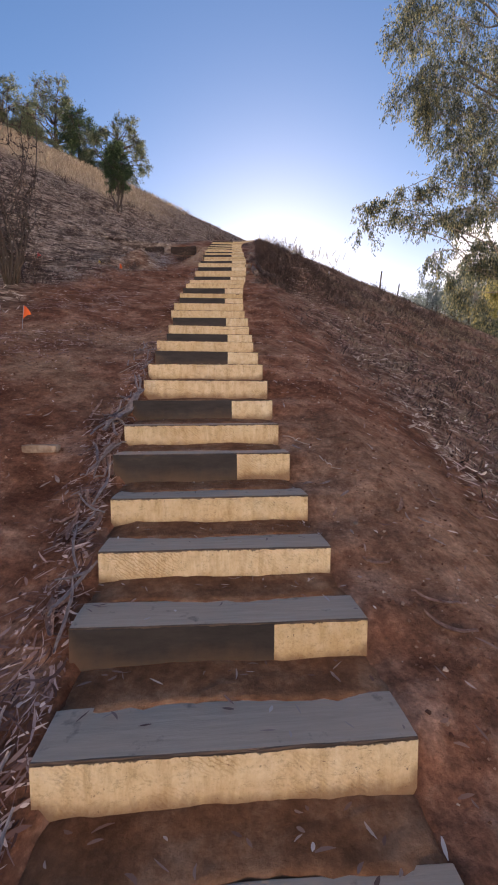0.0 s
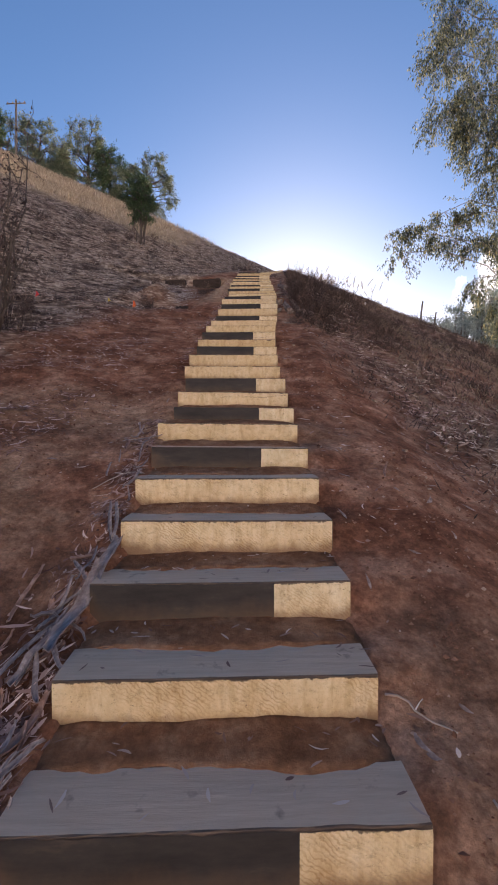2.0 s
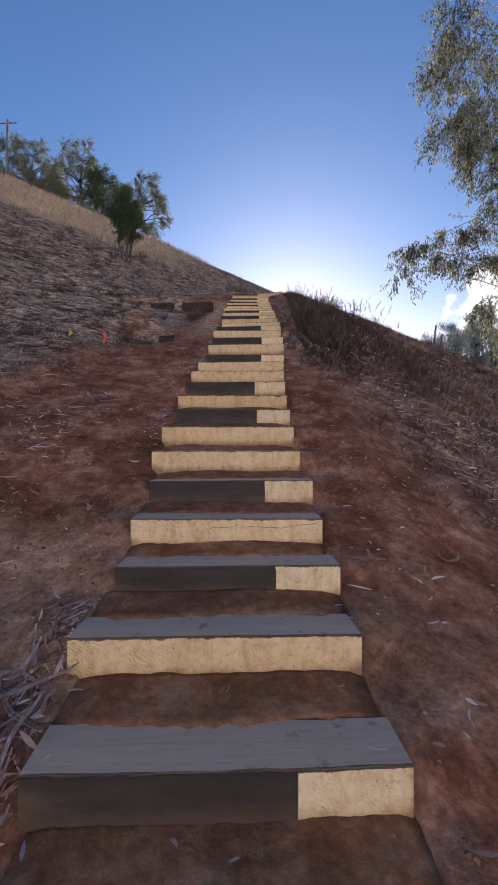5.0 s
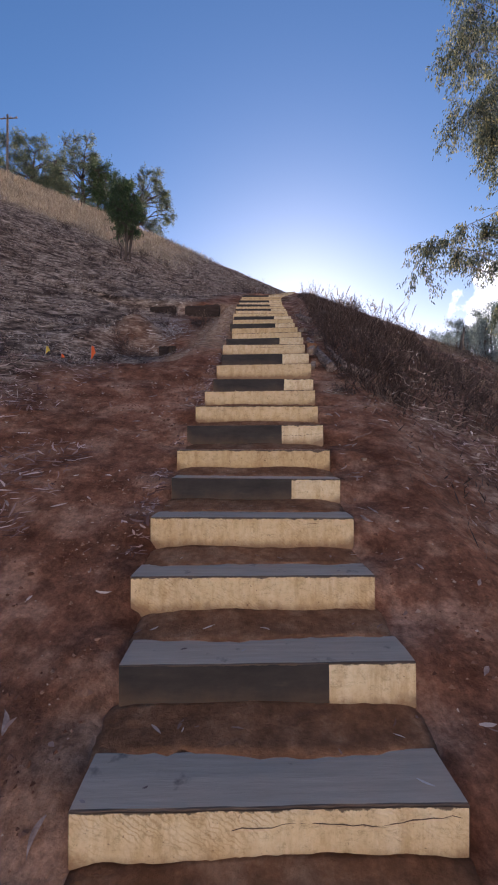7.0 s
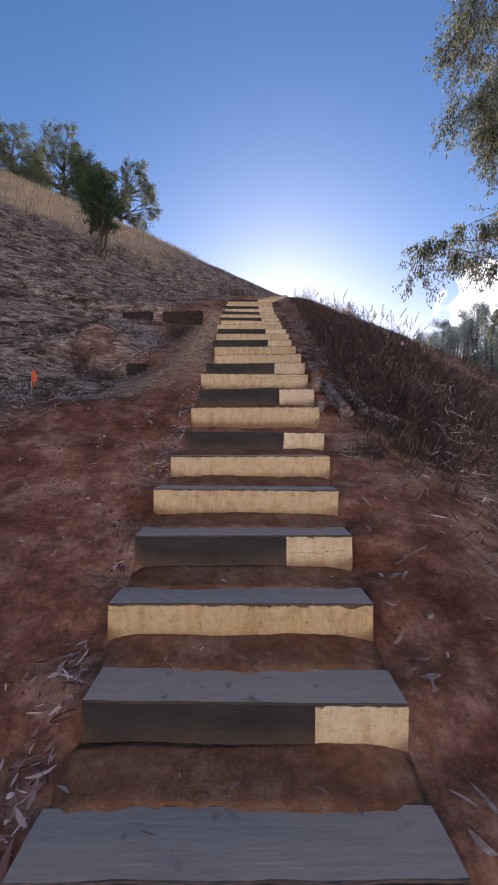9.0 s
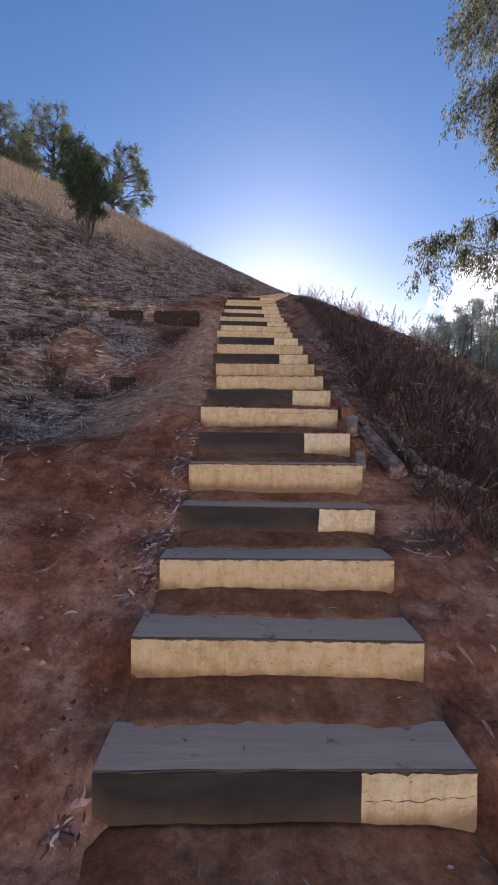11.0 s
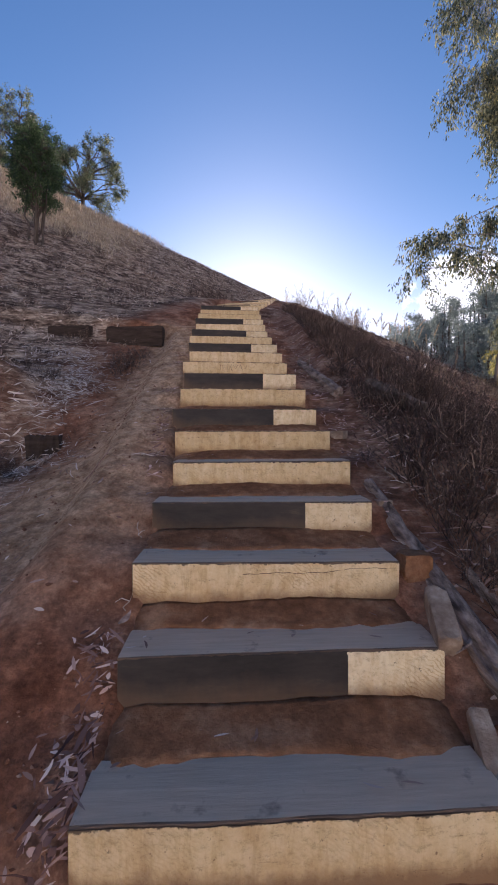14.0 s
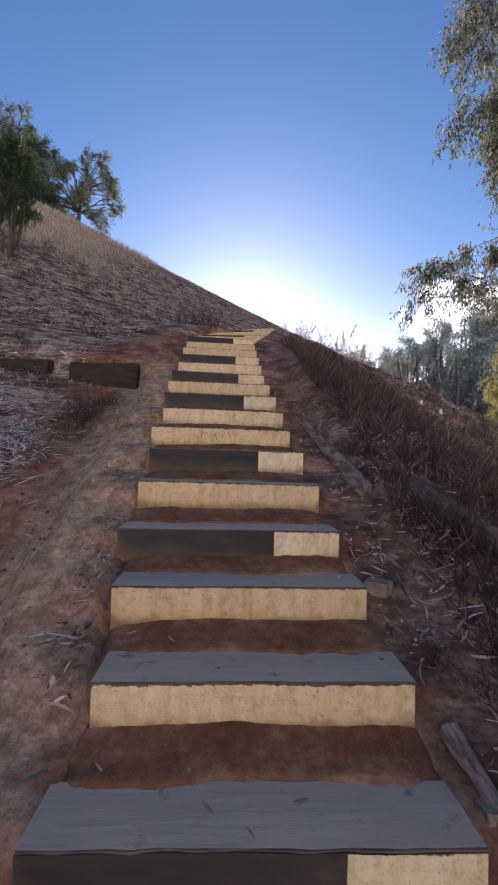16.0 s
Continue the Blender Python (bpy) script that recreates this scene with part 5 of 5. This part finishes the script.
tree("gum_tree", "tall gum tree with drooping grey-green leaves, sunlight tinted in as yellow", gb,
     (((0, 0, 0), (-0.3, -0.1, 4), (-0.9, -0.2, 9), (-1.6, -0.4, 14), (-2.4, -0.6, 19), (-3.0, -0.8, 24)), (0.55, 0.42, 0.36, 0.28, 0.2, 0.1)), None,
     [(x + (0.75 if z > 15 else 0.15) - gb[0], y - gb[1], z - gb[2], r * 0.85, c * (0.55 if r <= 1.0 else 0.85)) for x, y, z, r, c in GUM], 0.19, 0.030, 1.3, M_GUMTRUNK, M_GUMLEAF, 3, 28, 2.0, 0.014)

trng = np.random.default_rng(17)


def hill_tree(x, y, tall, wide, seed, leaf, count, foliage, label, n=26, low=0.3, lean=0.0, rad=None, name="tree", droop=0.25, per=14, thick=1.0, stems=0):
    rng = np.random.default_rng(seed)
    base = (x, y, float(height(x, y)) - 0.1)
    k = tall
    tr = (((0, 0, 0), (0.02 * k, 0.01 * k, 0.25 * k), (0.0, 0.03 * k, 0.5 * k), (0.03 * k + lean * 0.4, 0.02 * k, 0.78 * k)), tuple(r * k * thick for r in (0.032, 0.026, 0.018, 0.008)))
    cl = round_clumps(rng, n, wide, low * k, 0.96 * k, rad or wide * 0.36, count, lean)
    ob = tree(name, label, base, tr, None, cl, leaf, leaf * 0.24, droop, M_TRUNK, foliage, seed, per, 1.0, 0.004 * k)
    for i in range(stems):
        a = i * 2.3 + 0.6
        p = bent((math.cos(a) * 0.05 * k, math.sin(a) * 0.04 * k, -0.05), (math.cos(a) * 0.13 * k, math.sin(a) * 0.1 * k, 0.62 * k), 0.0, rng, 7, 0.025)
        part("stem", mesh("stem", *tube(p, np.linspace(0.011 * k, 0.004 * k, 7), 7), M_TRUNK, True), ob)
    return ob


hill_tree(-5.92, 18.58, 2.9, 0.58, 1, 0.06, 24, M_DARKLEAF, "small dense dark green tree with several thin stems", 46, 0.42, 0.0, 0.2, thick=0.5, stems=4, per=18)
hill_tree(-26.5, 58.5, 10.6, 3.3, 2, 0.22, 34, M_OLIVELEAF, "tall dark open-crowned tree on the hill crest", 34, 0.14, 0.0, 0.9, per=15)
hill_tree(-23.0, 57.5, 8.2, 2.3, 3, 0.22, 44, M_DARKLEAF, "dark bushy tree on the hill crest", 26, 0.1, 0.0, 0.75, per=16)
hill_tree(-18.8, 58.0, 8.5, 4.5, 4, 0.19, 34, M_OLIVELEAF, "spreading thin-leaved tree on the hill crest", 54, 0.18, 1.6, 0.9, per=16)
hill_tree(-35.5, 62.0, 8.3, 4.7, 5, 0.24, 40, M_OLIVELEAF, "broad olive-green tree on the hill crest", 38, 0.05, 0.0, 1.15)
hill_tree(-43.5, 62.0, 6.8, 4.0, 6, 0.26, 34, M_DARKLEAF, "dark broad tree on the hill crest", 30, 0.05, 0.0, 1.1)
hill_tree(-31.0, 60.0, 4.6, 2.8, 7, 0.24, 30, M_OLIVELEAF, "low pale bushy tree on the hill crest", 24, 0.02)
hill_tree(33.0, 54.0, 15.5, 3.2, 8, 0.30, 46, M_YELLOWLEAF, "yellow-green tree on the valley side, sunlight put in its leaf colour", 44, 0.32, 0.0, 1.2, droop=0.8, per=20)

# nearly bare shrub
sb = np.random.default_rng(9)
shrub = thing("bare_shrub", "nearly bare dark shrub with a few dry leaves", "shrub", pose(-3.75, 6.2, float(height(-3.75, 6.2))))
wood, lv = [], []
for i in range(20):
    a = sb.uniform(0, 6.28)
    top = np.array([math.cos(a) * sb.uniform(0.15, 0.8), math.sin(a) * sb.uniform(0.15, 0.7), sb.uniform(1.1, 2.7)])
    p = bent((math.cos(a) * 0.08, math.sin(a) * 0.08, -0.05), top, 0.0, sb, 7, 0.035)
    wood.append(tube(p, np.linspace(0.016, 0.004, 7), 6))
    for j in range(2, 7):
        for _ in range(3):
            e = p[j] + unit(sb.normal(size=3) + np.array([0, 0, 0.6])) * sb.uniform(0.12, 0.42)
            wood.append(tube(bent(p[j], e, 0, sb, 4, 0.06), (0.006, 0.005, 0.003, 0.002), 4))
            m = 7
            lv.append(blades(p[j] + (e - p[j]) * sb.random((m, 1)), sb.normal(size=(m, 3)), sb.uniform(0.03, 0.06, m), sb.uniform(0.006, 0.012, m), sb))
part("branchwork", mesh("branchwork", *join(wood), M_TRUNK, True), shrub)
part("foliage", mesh("foliage", *quads(np.concatenate(lv)), M_WEED), shrub, "sparse dry brown leaves")

# power pole on the crest
pz = float(height(-31.6, 50.5))
pp = thing("power_pole", "grey wooden power pole with crossarm on the crest", "pole", pose(-31.6, 50.5, pz))
part("post", mesh("post", *tube([(0, 0, -0.5), (0, 0, 4), (0, 0, 8.2)], (0.15, 0.13, 0.11), 8), M_POLE), pp)
arm = part("crossarm", mesh("crossarm", *tube([(-1.2, 0, 7.75), (0, 0, 7.75), (1.2, 0, 7.75)], (0.08, 0.08, 0.08), 4), M_POLE), pp)
for i in (-1.05, -0.4, 0.4, 1.05):
    part("insulator", mesh("insulator", *tube([(i, 0, 7.81), (i, 0, 7.9), (i, 0, 7.98)], (0.05, 0.07, 0.04), 6), M_STONE), arm, "pale ceramic insulator")

# fence post on the right-hand skyline
fx, fy = 8.8, 25.7
tagged(new("fence_post", mesh("fence_post", *tube([g_at(fx, fy, -0.2), g_at(fx + 0.05, fy, 0.6), g_at(fx + 0.14, fy, 1.3)], (0.05, 0.045, 0.04), 7), M_POLE)), "thin grey wooden fence post on the slope", "post")

fx, fy = 5.2, 17.2
tagged(new("fence_post", mesh("fence_post", *tube([g_at(fx, fy, -0.2), g_at(fx + 0.02, fy, 0.3), g_at(fx + 0.07, fy, 0.75)], (0.04, 0.036, 0.03), 7), M_POLE)), "short leaning grey fence post on the slope", "post")

# far wooded rise
frng = np.random.default_rng(77)
wood, crown = [], []
for i in range(230):
    x, y = frng.uniform(45, 175), frng.uniform(95, 190)
    if height(x, y) < 2 or y < 85 + 0.1 * x:
        continue
    z, tall = float(height(x, y)), frng.uniform(12, 21)
    wood.append(tube([(x, y, z - 1), (x + frng.normal() * 0.5, y, z + tall * 0.5), (x + frng.normal(), y, z + tall * 0.9)], (0.4, 0.3, 0.1), 5))
    for j in range(9):
        a, t = frng.uniform(0, 6.28), frng.uniform(0.3, 1.0)
        r = 3.6 * (1.15 - t) + 1.0
        c = (x + math.cos(a) * r * frng.random(), y + math.sin(a) * r * frng.random(), z + tall * t)
        m = 110
        b0 = np.array(c) + frng.normal(size=(m, 3)) * np.array([1.1, 1.1, 0.8]) * (1.3 - 0.5 * t)
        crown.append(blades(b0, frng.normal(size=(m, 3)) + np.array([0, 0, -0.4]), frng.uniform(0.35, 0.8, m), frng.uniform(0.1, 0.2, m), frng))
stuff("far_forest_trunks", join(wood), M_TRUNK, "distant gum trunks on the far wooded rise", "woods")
stuff("far_forest", quads(np.concatenate(crown)), M_HAZYLEAF, "distant grey-green gum woods across the valley, haziness put in the colour", "woods")
